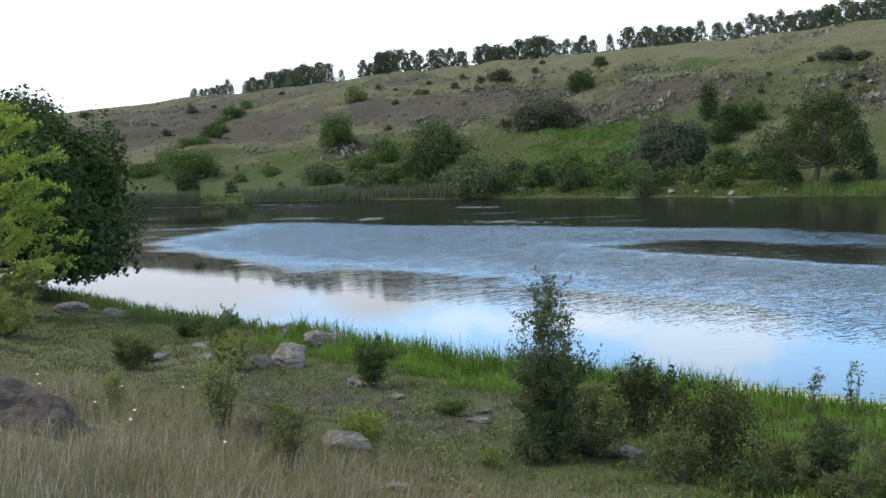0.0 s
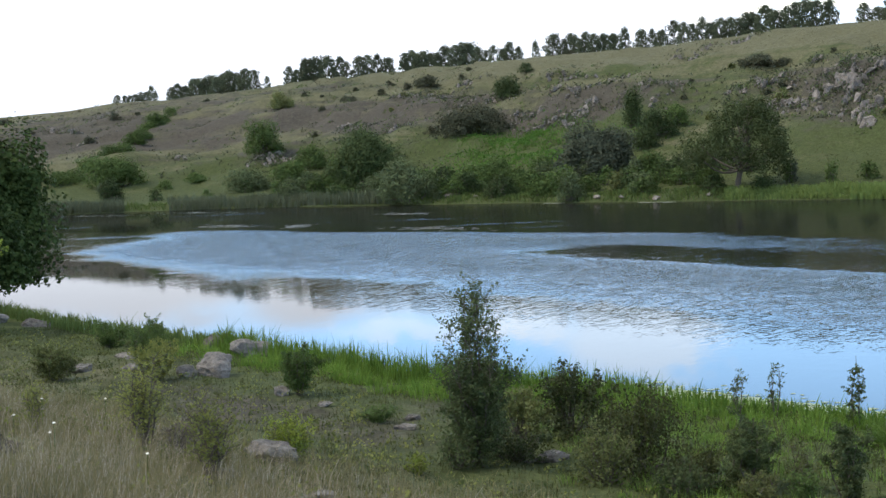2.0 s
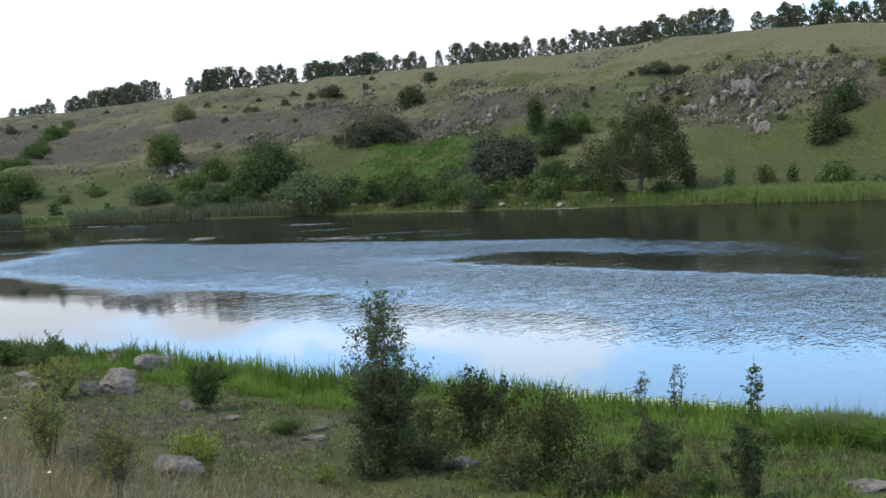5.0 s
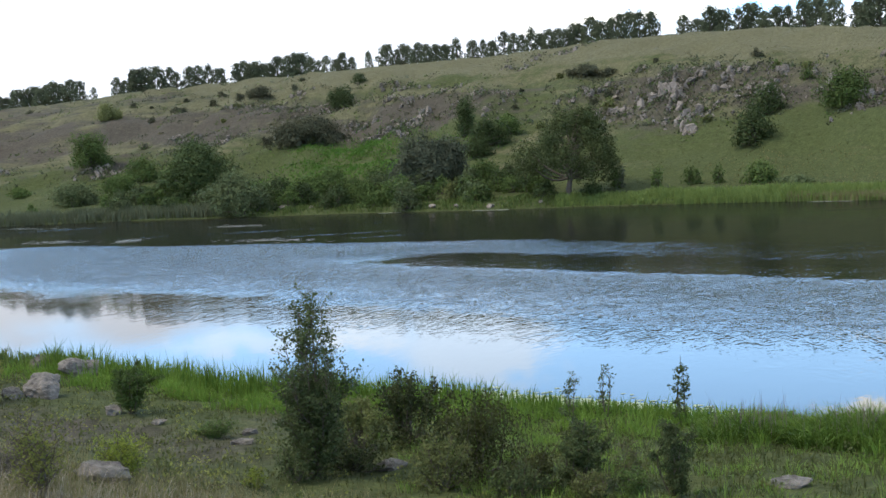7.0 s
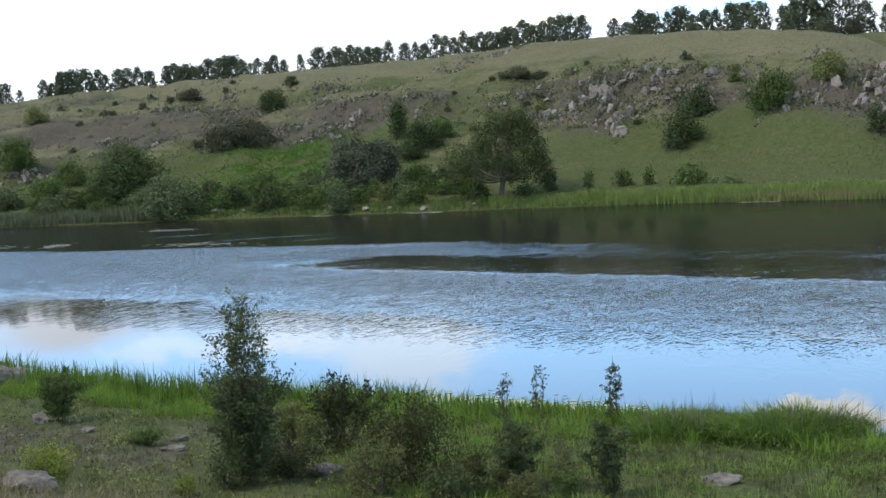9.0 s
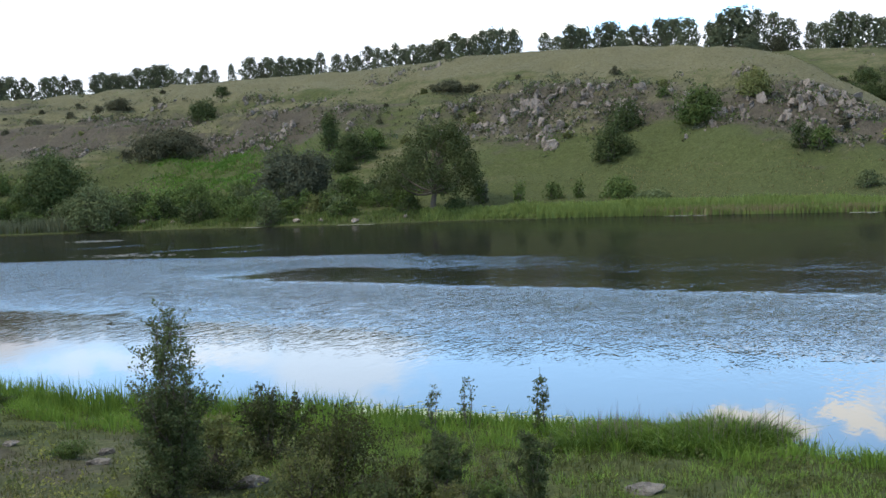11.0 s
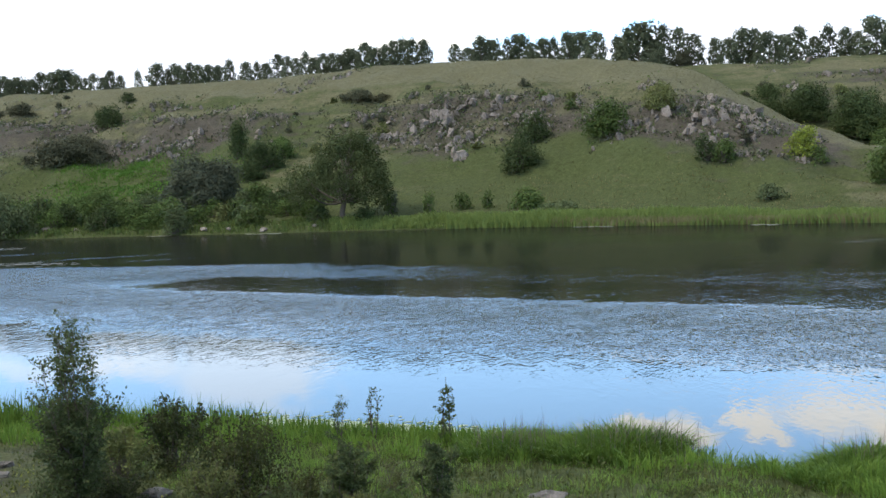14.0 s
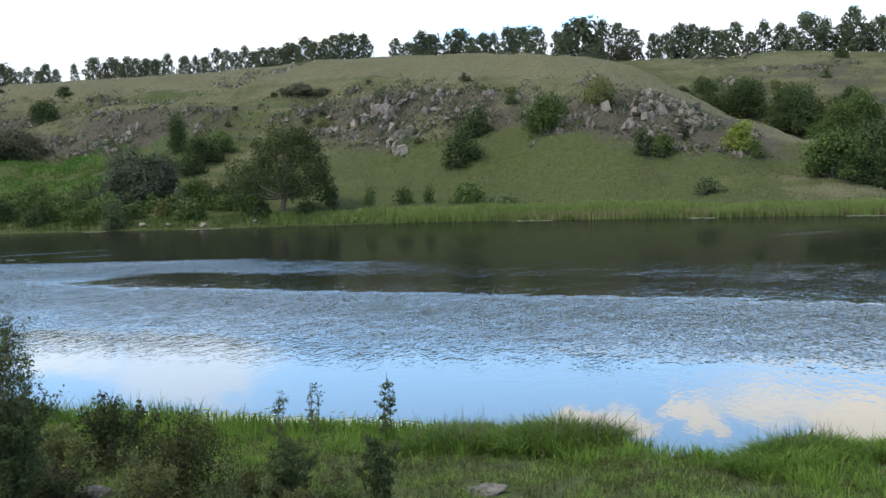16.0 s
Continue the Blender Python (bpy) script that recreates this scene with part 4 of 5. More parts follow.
def outcrop(x, y, wide, deep, count, size, label, seed):
    rng = np.random.RandomState(seed)
    z0 = float(ground_z(x, y))
    ob = thing("rock_outcrop", x, y, z0, label, "rocks", "rock outcrops on the hill")
    heart = [(rng.normal(0, wide / 2), rng.normal(0, deep / 2), rng.uniform(0.5, 1.2)) for k in range(max(3, count // 4))]
    for k in range(int(count * 4.4)):
        cx, cy, spread = heart[rng.randint(0, len(heart))]
        px, py = cx + rng.normal(0, spread * 1.15), cy + rng.normal(0, spread * 0.8)
        if k % 3 == 0:
            px, py = rng.normal(0, wide / 1.8), rng.normal(0, deep / 1.8)
        s = size * (0.24 + 0.8 * rng.uniform(0, 1) ** 2.0) * (0.5 if k % 3 == 0 else 1.0)
        # scrub among the rocks also stands in for soil and shade in their gaps
        SCRUB_AT.append((x + px + rng.normal(0, 0.8), y + py + rng.normal(0, 0.8)))
        r = part("rock", CRAGS[rng.randint(0, 9)], ob)
        r.location = (px, py, float(ground_z(x + px, y + py)) - z0 + 0.25 * s)
        r.rotation_euler = (rng.uniform(-0.45, 0.3), rng.uniform(-0.6, 0.25), rng.uniform(0, 6.28))
        r.scale = (s * rng.uniform(0.5, 1.3), s * rng.uniform(0.5, 1.1), s * rng.uniform(0.6, 1.25))


OUTCROP = "weathered grey-pink rock outcrop in dry grass"
outcrop(66.5, 193, 7, 4, 14, 0.9, OUTCROP, 1)
outcrop(68.5, 182, 10, 6, 46, 1.12, "large jagged grey-pink rock outcrop on the slope", 2)
outcrop(73.0, 177, 7, 5, 28, 1.1, OUTCROP, 3)
outcrop(69.7, 166, 3, 4, 12, 1.35, OUTCROP, 4)
outcrop(79.1, 169, 4, 6, 14, 1.1, OUTCROP, 5)
outcrop(82.5, 162, 6, 5, 18, 1.1, OUTCROP, 6)
outcrop(98.8, 152, 5, 6, 14, 1.0, OUTCROP, 7)
outcrop(95.0, 141, 6, 6, 28, 1.15, OUTCROP, 8)
outcrop(100.5, 142, 6, 7, 36, 1.25, "large jagged pale rock outcrop on the spur", 9)
outcrop(98.5, 134, 6, 7, 36, 1.2, "large jagged pale rock outcrop on the spur", 10)
outcrop(93.9, 134, 5, 5, 12, 0.9, OUTCROP, 11)
outcrop(91.8, 126.2, 4, 3, 7, 0.9, OUTCROP, 29)
outcrop(97.0, 124.6, 5, 2.5, 9, 0.8, OUTCROP, 30)
outcrop(87.2, 146, 5, 4, 8, 0.8, OUTCROP, 12)
outcrop(31.5, 224, 6, 6, 16, 1.0, OUTCROP, 13)
outcrop(32.8, 212, 4, 8, 16, 1.0, OUTCROP, 14)
outcrop(41.2, 214, 6, 6, 14, 1.0, OUTCROP, 15)
outcrop(-17.6, 233.5, 6, 4, 26, 0.85, "patch of loose grey scree stones on the slope", 16)
outcrop(61.2, 230, 6, 5, 8, 0.8, OUTCROP, 17)
outcrop(72.3, 235, 6, 5, 9, 0.8, OUTCROP, 18)
outcrop(-63.0, 286, 5, 5, 7, 1.0, OUTCROP, 19)
outcrop(15.0, 257, 14, 9, 22, 0.9, OUTCROP, 20)
outcrop(0.0, 246, 14, 10, 20, 0.8, OUTCROP, 21)
outcrop(-38.2, 251.6, 3, 3, 4, 0.9, OUTCROP, 22)
outcrop(173, 184, 12, 9, 20, 1.1, OUTCROP, 23)
outcrop(170, 216, 9, 7, 10, 1.0, OUTCROP, 24)
outcrop(186, 206, 10, 8, 14, 1.0, OUTCROP, 27)
outcrop(178, 232, 9, 8, 10, 1.0, OUTCROP, 28)
outcrop(24, 236, 10, 8, 16, 0.8, OUTCROP, 25)
outcrop(-75, 322, 30, 18, 14, 1.0, OUTCROP, 26)

strewn = np.random.RandomState(77)
for k in range(22):
    # smaller ones all along the broken middle of the slope
    a = strewn.uniform(1, 32)
    away = float(far_shore(a) + (crest_far(a) - far_shore(a)) * strewn.uniform(0.36, 0.64))
    outcrop(away * math.sin(radians(a)), away * math.cos(radians(a)), strewn.uniform(4, 9), 4, 7, 0.75, "low broken grey-brown rocks in dry grass", 40 + k)

# pale stones at the far water's edge
for k, (x, y, s) in enumerate(((11.2, 172.3, 1.3), (15.0, 169.8, 0.7), (29.3, 155.2, 1.0), (35.5, 148.6, 1.0), (32.0, 152.5, 0.7), (41.2, 145.5, 0.6), (44.0, 143.6, 0.5))):
    r = new("shore_stone", rock_mesh("shore_stone", 300 + k, (0.7 * s, s * 0.6, s * 0.5), CRAG, 2))
    r.location = (x, y, max(0.05, float(ground_z(x, y))) + 0.15 * s)
    tagged(r, "pale rounded stone at the far water's edge", "stone", "stones at the far water's edge")

# ---- reeds and grass of the far bank ----
def clumped(x, y, rng, size, share):
    k = 0.5 + 0.5 * waves(x, y, size, 61) + 0.25 * waves(x, y, size * 0.4, 62)
    return rng.uniform(0, 1, len(x)) < np.clip((k - 0.5 + share), 0.05, 1)


far_rng = np.random.RandomState(23)


def along_far_shore(n, a0, a1, d0, d1, rng):
    a = rng.uniform(a0, a1, n)
    r = far_shore(a) + rng.uniform(d0, d1, n)
    return r * np.sin(np.radians(a)), r * np.cos(np.radians(a))


def stuff(name, me, label, category):
    return tagged(new(name, me), label, category, kind="stuff")


x, y = along_far_shore(7000, -9.2, -3.2, -1.0, 5.5, far_rng)
k = clumped(x, y, far_rng, 7, 0.45)
x, y = x[k], y[k]
stuff("far_reeds", blades("far_reeds", on_ground(x, y), 1.55 + 0.75 * waves(x, y, 4, 83), 0.1, LEAF["far_reed"], far_rng, 0.22, 0.35), "band of tall grey-brown reeds at the far shore", "reeds")
x, y = along_far_shore(4500, -17, -11.2, -0.5, 5.5, far_rng)
stuff("far_reeds", blades("far_reeds", on_ground(x, y), 1.5 + 0.6 * waves(x, y, 5, 84), 0.1, LEAF["far_reed"], far_rng, 0.22, 0.35), "low band of grey-green reeds at the far shore", "reeds")
x, y = along_far_shore(1800, -3.2, 1.2, -0.3, 3, far_rng)
stuff("far_reeds", blades("far_reeds", on_ground(x, y), 1.7, 0.12, LEAF["far_reed"], far_rng, 0.1, 0.2), "thin stand of reeds at the far shore", "reeds")
x, y = along_far_shore(13000, 16.5, 46, -0.4, 5.0, far_rng)
stuff("far_sedge", blades("far_sedge", on_ground(x, y), 0.75 + 0.4 * waves(x, y, 9, 81), 0.13, LEAF["far_green"], far_rng, 0.35, 0.4), "bright green sedge along the far shore", "sedge")
x, y = along_far_shore(15000, -18, 17, -0.3, 6.0, far_rng)
k = clumped(x, y, far_rng, 7, 0.5)
x, y = x[k], y[k]
stuff("far_sedge", blades("far_sedge", on_ground(x, y), 0.6 + 0.5 * waves(x, y, 6, 81), 0.13, LEAF["dull_green"], far_rng, 0.4, 0.4), "dull green sedge and weeds under the shore bushes", "sedge")
x, y = along_far_shore(15000, 22, 47, -0.8, 3.8, far_rng)
stuff("far_sedge", blades("far_sedge", on_ground(x, y), 1.0 + 0.45 * waves(x, y, 11, 82), 0.11, LEAF["far_green"], far_rng, 0.15, 0.3), "tall green sedge before the far meadow", "sedge")


def hill_tufts(n, rng, lo, hi, a0=-18, a1=46):
    a = rng.uniform(a0, a1, n)
    u = rng.uniform(lo, hi, n)
    r = far_shore(a) + (crest_far(a) - far_shore(a)) * u
    return r * np.sin(np.radians(a)), r * np.cos(np.radians(a))


x, y = hill_tufts(70000, far_rng, 0.06, 1.05)
g, b = cover_of(x, y)
thin = far_rng.uniform(0, 1, len(x)) > b * 1.3
x, y, g, b = x[thin], y[thin], g[thin], b[thin]
keep = far_rng.uniform(0, 1, len(x)) < g * 1.1 - b * 0.4
stuff("hill_grass", blades("hill_grass", on_ground(x[keep], y[keep]), 0.15, 0.1, LEAF["hill"], far_rng, 0.6, 0.5), "tufted green grass on the hillside", "grass")
stuff("hill_dry_grass", blades("hill_dry_grass", on_ground(x[~keep], y[~keep]), 0.14, 0.1, LEAF["straw"], far_rng, 0.6, 0.5), "tufted dry grass on the hillside", "grass")

# rank green growth on the moist slope over the willow scrub
for cx, cy, sx, sy, n in ((25, 203, 5.5, 7, 9000), (33, 190, 5, 4, 3500), (13, 192, 5, 5, 3000)):
    x, y = far_rng.normal(cx, sx, n), far_rng.normal(cy, sy, n)
    k = clumped(x, y, far_rng, 6, 0.5)
    stuff("rank_grass", blades("rank_grass", on_ground(x[k], y[k]), 0.45, 0.16, LEAF["rank"], far_rng, 0.6, 0.5), "rank bright green growth on the moist slope", "grass")

# low scrub and weeds speckling the slopes
x, y = hill_tufts(6600, far_rng, 0.2, 0.9, -18, 33)
turned = np.degrees(np.arctan2(x, y))
u = (np.hypot(x, y) - far_shore(turned)) / (crest_far(turned) - far_shore(turned))
k = clumped(x, y, far_rng, 24, 0.35) & ((turned < 5) | ((u > 0.34) & (u < 0.62)))
extra = np.array(SCRUB_AT)
x, y, k = np.append(x, extra[:, 0]), np.append(y, extra[:, 1]), np.append(k, np.ones(len(extra), bool))
for leaf, pick in (("brown", k & (far_rng.uniform(0, 1, len(x)) < 0.5)), ("grey", k & (far_rng.uniform(0, 1, len(x)) < 0.2)), ("mid", k & (far_rng.uniform(0, 1, len(x)) < 0.2))):
    cx, cy = x[pick], y[pick]
    w = far_rng.uniform(0.2, 1.1, (len(cx), 1))
    px, py = (cx[:, None] + far_rng.normal(0, 1, (len(cx), 12)) * w).ravel(), (cy[:, None] + far_rng.normal(0, 1, (len(cx), 12)) * w).ravel()
    p = on_ground(px, py)
    p[:, 2] += (np.abs(far_rng.normal(0, 0.5, (len(cx), 12))) * w).ravel()
    stuff("low_scrub", leaves("low_scrub", p, 0.3, LEAF[leaf], far_rng, 0.42, 0.5), "low scrub speckling the far slopes", "scrub")

# pale flowering weeds on the meadow before the spur
x, y = far_rng.uniform(62, 108, 9000), far_rng.uniform(100, 150, 9000)
u = (np.hypot(x, y) - far_shore(np.degrees(np.arctan2(x, y))))
k = (u > 5) & (u < 24) & clumped(x, y, far_rng, 9, 0.3)
stuff("pale_weeds", blades("pale_weeds", on_ground(x[k], y[k]), 0.3, 0.1, LEAF["dry"], far_rng, 0.7, 0.4), "pale flowering weeds on the far meadow", "weeds")

# pale dead stalks and floating scum along the far shore
x, y = along_far_shore(5000, 27, 47, -0.6, 0.6, far_rng)
stuff("dead_sedge", blades("dead_sedge", on_ground(x, y), 0.9, 0.1, LEAF["dry"], far_rng, 0.1, 0.2), "pale dead sedge stalks at the far water's edge", "sedge")


def flakes(name, x, y, size, material, rng, label, category, long=1.0):
    """Flat scraps afloat, each a small uneven patch."""
    n = len(x)
    a = np.linspace(0, 6.283, 7)[:-1][None, :] + rng.uniform(0, 1, (n, 1))
    r = (size * rng.uniform(0.4, 1.3, n))[:, None] * rng.uniform(0.6, 1.1, (n, 6))
    v = np.stack([x[:, None] + r * np.cos(a) * long, y[:, None] + r * np.sin(a), np.full((n, 6), 0.006) + rng.uniform(0, 0.004, (n, 1))], -1).reshape(-1, 3)
    return stuff(name, mesh_of(name, v, [np.arange(6 * n).reshape(n, 6)], material), label, category)


a = far_rng.uniform(0, 1, 2600)
a = np.where(a < 0.6, 1.5 + 18 * a / 0.6, 20 + 26 * (a - 0.6) / 0.4)
k = waves(a, 0 * a, 5, 33) > 0.12
a = a[k]
r = far_shore(a) - 0.9 - np.abs(far_rng.normal(0, 0.7, len(a)))
for cx, cy, half, slant in [(-24.3, 176.1, 7.4, -7.7), (-15.0, 130.0, 3.5, -2.4), (-7.3, 124.2, 1.2, 0.2), (5.6, 109.8, 4.1, -3.4), (4.2, 143.5, 2.9, -1.8), (-39.4, 180.1, 10.2, -5.6), (-36.2, 112.3, 1.4, 0.4)]:
    # drifts of pale weed off the far shore
    u = far_rng.normal(0, 0.5, 110)
    flakes("floating_scum", cx + u * half, cy + u * slant + far_rng.normal(0, 1.6, 110), 0.16, SCUM, far_rng, "drift of pale floating weed off the far shore", "water weed", 2.2)
flakes("floating_scum", r * np.sin(np.radians(a)), r * np.cos(np.radians(a)), 0.24, SCUM, far_rng, "pale floating weed along the far shore", "water weed", 1.8)

# ---- trees at the near water's edge ----
tree("broad_tree", -22.4, 57.5, 8.7, 15.8, "deep", "broad dark green tree overhanging the near water", "", 71, 0.21, 38.0, 0.24, 42, trunk=0.03, fork=0.1, ragged=0.16, lobe=0.14, weep=0.03)


def plumed_tree(x, y, height, spread, leaf, label, seed):
    """A young tree of upswept, arching sprays: narrow leaves along twigs, ragged outline."""
    rng = np.random.RandomState(seed)
    ob = thing("young_tree", x, y, float(ground_z(x, y)) - 0.1, label, "tree")
    spine = bend(rng, (0, 0, 0), (0.3, 0.1, height * 0.9), 0.03, 9)
    bole = part("trunk", tubes("trunk", [(spine, np.linspace(0.13, 0.02, 9))], BARK, 8), ob)
    twigs, pts, ways = [], [], []
    for k in range(46):
        u = 0.12 + 0.8 * (k + rng.uniform(0, 1)) / 46
        a = 2.4 * k + rng.uniform(-0.5, 0.5)
        p0 = spine[min(8, int(u * 9))]
        reach = spread / 2 * (1.12 - 0.75 * u) * rng.uniform(0.55, 1.1)
        rise = height * rng.uniform(0.1, 0.24) * (1.1 - 0.5 * u)
        t = np.linspace(0, 1, 7)[:, None]
        limb = p0 + np.hstack([reach * math.cos(a) * t ** 0.9, reach * math.sin(a) * t ** 0.9, rise * (1.7 * t - 0.8 * t ** 2.6)])
        limb = limb + rng.normal(0, 0.04, (7, 3)) * t
        if k % 4 == 0:
            part("limb", tubes("limb", [(limb, np.linspace(0.035, 0.008, 7))], BARK, 5), bole)
        else:
            twigs.append((limb, np.linspace(0.03, 0.007, 7)))
        for j in range(24):
            v = rng.uniform(0.2, 1.0) * 6
            i0 = min(5, int(v))
            q = limb[i0] + (limb[i0 + 1] - limb[i0]) * (v - i0)
            b = a + rng.normal(0, 1.1)
            ln = rng.uniform(0.3, 0.75)
            w = np.array((0.8 * math.cos(b), 0.8 * math.sin(b), rng.uniform(-0.15, 0.9)))
            m = int(34 * ln)
            f = rng.uniform(0, 1, m)[:, None]
            droop = np.array((0, 0, -0.28 * ln)) * f ** 2
            pts.append(q + w * ln * f + droop + rng.normal(0, 0.035, (m, 3)))
            ways.append(np.repeat(w[None], m, 0) * 0.9)
            twigs.append((np.stack([q, q + w * ln * 0.5 + droop[0] * 0.1, q + w * ln]), np.array((0.007, 0.005, 0.002))))
    part("branchwork", tubes("branchwork", twigs, BARK, 3), ob)
    part("crown", leaves("crown", np.concatenate(pts), 0.15, LEAF[leaf], rng, 0.2, 0.1, np.concatenate(ways)), ob)
    return ob


plumed_tree(-16.6, 44.5, 7.7, 7.8, "light", "light yellow-green feathery young tree on the near bank", 72)

# ---- stones of the near bank ----
STONES = []


def boulder(x, y, size, seed, label, flat=0.25, turn=0.0, tilt=(0, 0), up=0.25, name="boulder", stone=STONE):
    STONES.append((x, y, 0.9 * max(size[0], size[1]) + 0.08))
    r = new(name, rock_mesh(name, seed, size, stone, 4, flat, 0.2 if size[0] > 1 else 0.13))
    r.location = (x, y, float(ground_z(x, y)) + up * size[2])
    r.rotation_euler = (tilt[0], tilt[1], turn)
    return tagged(r, label, "rock", "rocks on the near bank")


boulder(-5.35, 14.6, (1.5, 0.85, 1.05), 431, "large dark weathered boulder in dry grass", 0.1, 0.15, (0, 0.3), -0.1, stone=BOULDER)
boulder(-5.2, 39.3, (0.42, 0.38, 0.5), 402, "upright grey stone before the reeds", 0.1)
boulder(-3.55, 37.3, (0.85, 0.6, 0.5), 403, "broad sloping grey rock before the reeds", 0.25, 0.3, (0, 0.15), 0.3)
boulder(-4.15, 32.4, (0.68, 0.6, 0.52), 404, "square flat-topped grey rock in the turf", 0.3, 0.5, (0.1, 0.12), 0.45)
boulder(-4.9, 32.0, (0.4, 0.35, 0.3), 405, "grey stone leaning beside a larger rock", 0.2, 1.0)
boulder(-1.62, 17.9, (0.56, 0.34, 0.28), 406, "low flat grey rock in dry grass", 0.35, -0.15, (0, 0.2), 0.6)
boulder(-1.77, 14.9, (0.19, 0.12, 0.1), 407, "small pale stone in dry grass", 0.3, up=0.9)
boulder(-0.73, 14.25, (0.26, 0.16, 0.1), 408, "small pale flat stone in the turf", 0.4)
boulder(-2.2, 28.7, (0.3, 0.25, 0.2), 409, "grey stone at the foot of a shrub", 0.3)
boulder(-1.15, 27.2, (0.2, 0.16, 0.12), 410, "small grey stone in the turf", 0.3)
boulder(-7.4, 36.7, (0.5, 0.4, 0.22), 411, "low grey stone in the turf", 0.4)
boulder(-8.0, 33.2, (0.42, 0.4, 0.25), 421, "low grey stone in the turf", 0.4)
boulder(-6.6, 33.4, (0.4, 0.3, 0.2), 422, "low grey stone in the turf", 0.4)
boulder(0.6, 24.2, (0.3, 0.2, 0.12), 412, "small flat stone in the turf", 0.4)
boulder(-14.6, 47.5, (0.8, 0.6, 0.4), 413, "grey rock in the grass of the bank", 0.3)
boulder(-12.9, 47.0, (0.7, 0.5, 0.35), 414, "grey rock in the grass of the bank", 0.3)
boulder(3.1, 21.1, (0.4, 0.3, 0.22), 415, "grey stone beneath the shrubs", 0.3)
boulder(8.9, 17.5, (0.42, 0.25, 0.16), 416, "pale flat stone in green grass", 0.4)
boulder(0.75, 25.2, (0.2, 0.18, 0.14), 417, "small pale stone in the turf", 0.3)

# ---- the sapling and shrubs of the near bank ----
def sapling(x, y, height, label):
    rng = np.random.RandomState(81)
    ob = thing("sapling", x, y, float(ground_z(x, y)) - 0.05, label, "tree")
    limbs, pts = [], []
    for k in range(24):
        a = 2.4 * k + rng.uniform(-0.4, 0.4)
        lead = k < 12
        reach = rng.uniform(0.05, 0.56) if lead else rng.uniform(0.4, 0.74)
        h = height * ((1.07 - 0.62 * reach) * rng.uniform(0.94, 1.02) if lead else rng.uniform(0.26, 0.66))
        tip = np.array((reach * math.cos(a), reach * math.sin(a), h))
        way = bend(rng, (rng.uniform(-0.08, 0.08), rng.uniform(-0.08, 0.08), 0), tip, 0.03, 10)
        limbs.append((way, np.linspace(0.022, 0.004, 10)))
        for j in range(34 if lead else 24):
            u = rng.uniform(0.1, 1.0)
            p = way[int(u * 9)] * (1 - (u * 9) % 1) + way[min(9, int(u * 9) + 1)] * ((u * 9) % 1)
            b = rng.uniform(0, 6.283)
            ln = rng.uniform(0.14, 0.42) * (1.15 - 0.6 * p[2] / height)
            q = p + np.array((ln * math.cos(b), ln * math.sin(b), ln * rng.uniform(0.3, 1.3)))
            limbs.append((np.stack([p, (p + q) / 2 + rng.normal(0, 0.012, 3), q]), np.array((0.006, 0.004, 0.002))))
            m = int(rng.uniform(15, 26) * (1.9 if p[2] < height * 0.5 else 0.95))
            t = rng.uniform(0.15, 1.05, m)[:, None]
            pts.append(p + (q - p) * t + rng.normal(0, 0.035, (m, 3)))
    part("branchwork", tubes("branchwork", limbs, BARK, 3), ob)
    part("crown", leaves("crown", np.concatenate(pts), 0.053, LEAF["near"], rng, 0.3, 0.2), ob)
    return ob


sapling(1.72, 20.3, 3.2, "slender dark green sapling with airy top on the near bank")


def shrub(x, y, w, h, leaf, label, leaf_size=0.06, dense=120.0, stems=9, seed=0, name="shrub", clear=0.15, twiggy=0.5):
    """A thin-stemmed shrub: stems fan out of one root, twigs carry the leaves."""
    rng = np.random.RandomState(seed + int(97 * abs(x) + 31 * y))
    ob = thing(name, x, y, float(ground_z(x, y)) - 0.04, label, "bush", "shrubs on the near bank")
    limbs, pts = [], []
    for k in range(stems):
        a = 6.283 * k / stems + rng.uniform(-0.4, 0.4)
        q = rng.uniform(0.15, 1.0)
        tip = np.array((q * w / 2 * math.cos(a), q * w / 2 * math.sin(a), h * rng.uniform(0.62, 1.0) * (1.05 - 0.35 * q)))
        way = bend(rng, (rng.uniform(-0.05, 0.05) * w, rng.uniform(-0.05, 0.05) * w, 0), tip, 0.1, 8)
        limbs.append((way, np.linspace(0.016, 0.004, 8) * (0.5 + h * 0.4)))
        for j in range(int(11 + 6 * twiggy)):
            u = rng.uniform(clear, 1.0) * 7
            i0 = min(6, int(u))
            p = way[i0] + (way[i0 + 1] - way[i0]) * (u - i0)
            b = rng.uniform(0, 6.283)
            ln = rng.uniform(0.12, 0.3) * (0.5 * w + 0.35)
            q2 = p + ln * np.array((math.cos(b), math.sin(b), rng.uniform(0.1, 0.9)))
            limbs.append((np.stack([p, (p + q2) / 2 + rng.normal(0, 0.01, 3), q2]), np.array((0.006, 0.004, 0.002))))
            m = int(1.7 * dense * ln * rng.uniform(0.5, 1.3))
            if m:
                t = rng.uniform(0.1, 1.05, m)[:, None]
                pts.append(p + (q2 - p) * t + rng.normal(0, 0.032, (m, 3)) * (0.6 + ln))
    pts = np.concatenate(pts)
    pts = pts[pts[:, 2] > 0.02]
    part("branchwork", tubes("branchwork", limbs, BARK, 3), ob)
    part("crown", leaves("crown", pts, leaf_size * 0.72, LEAF[leaf], rng, 0.33, 0.25), ob)
    return ob


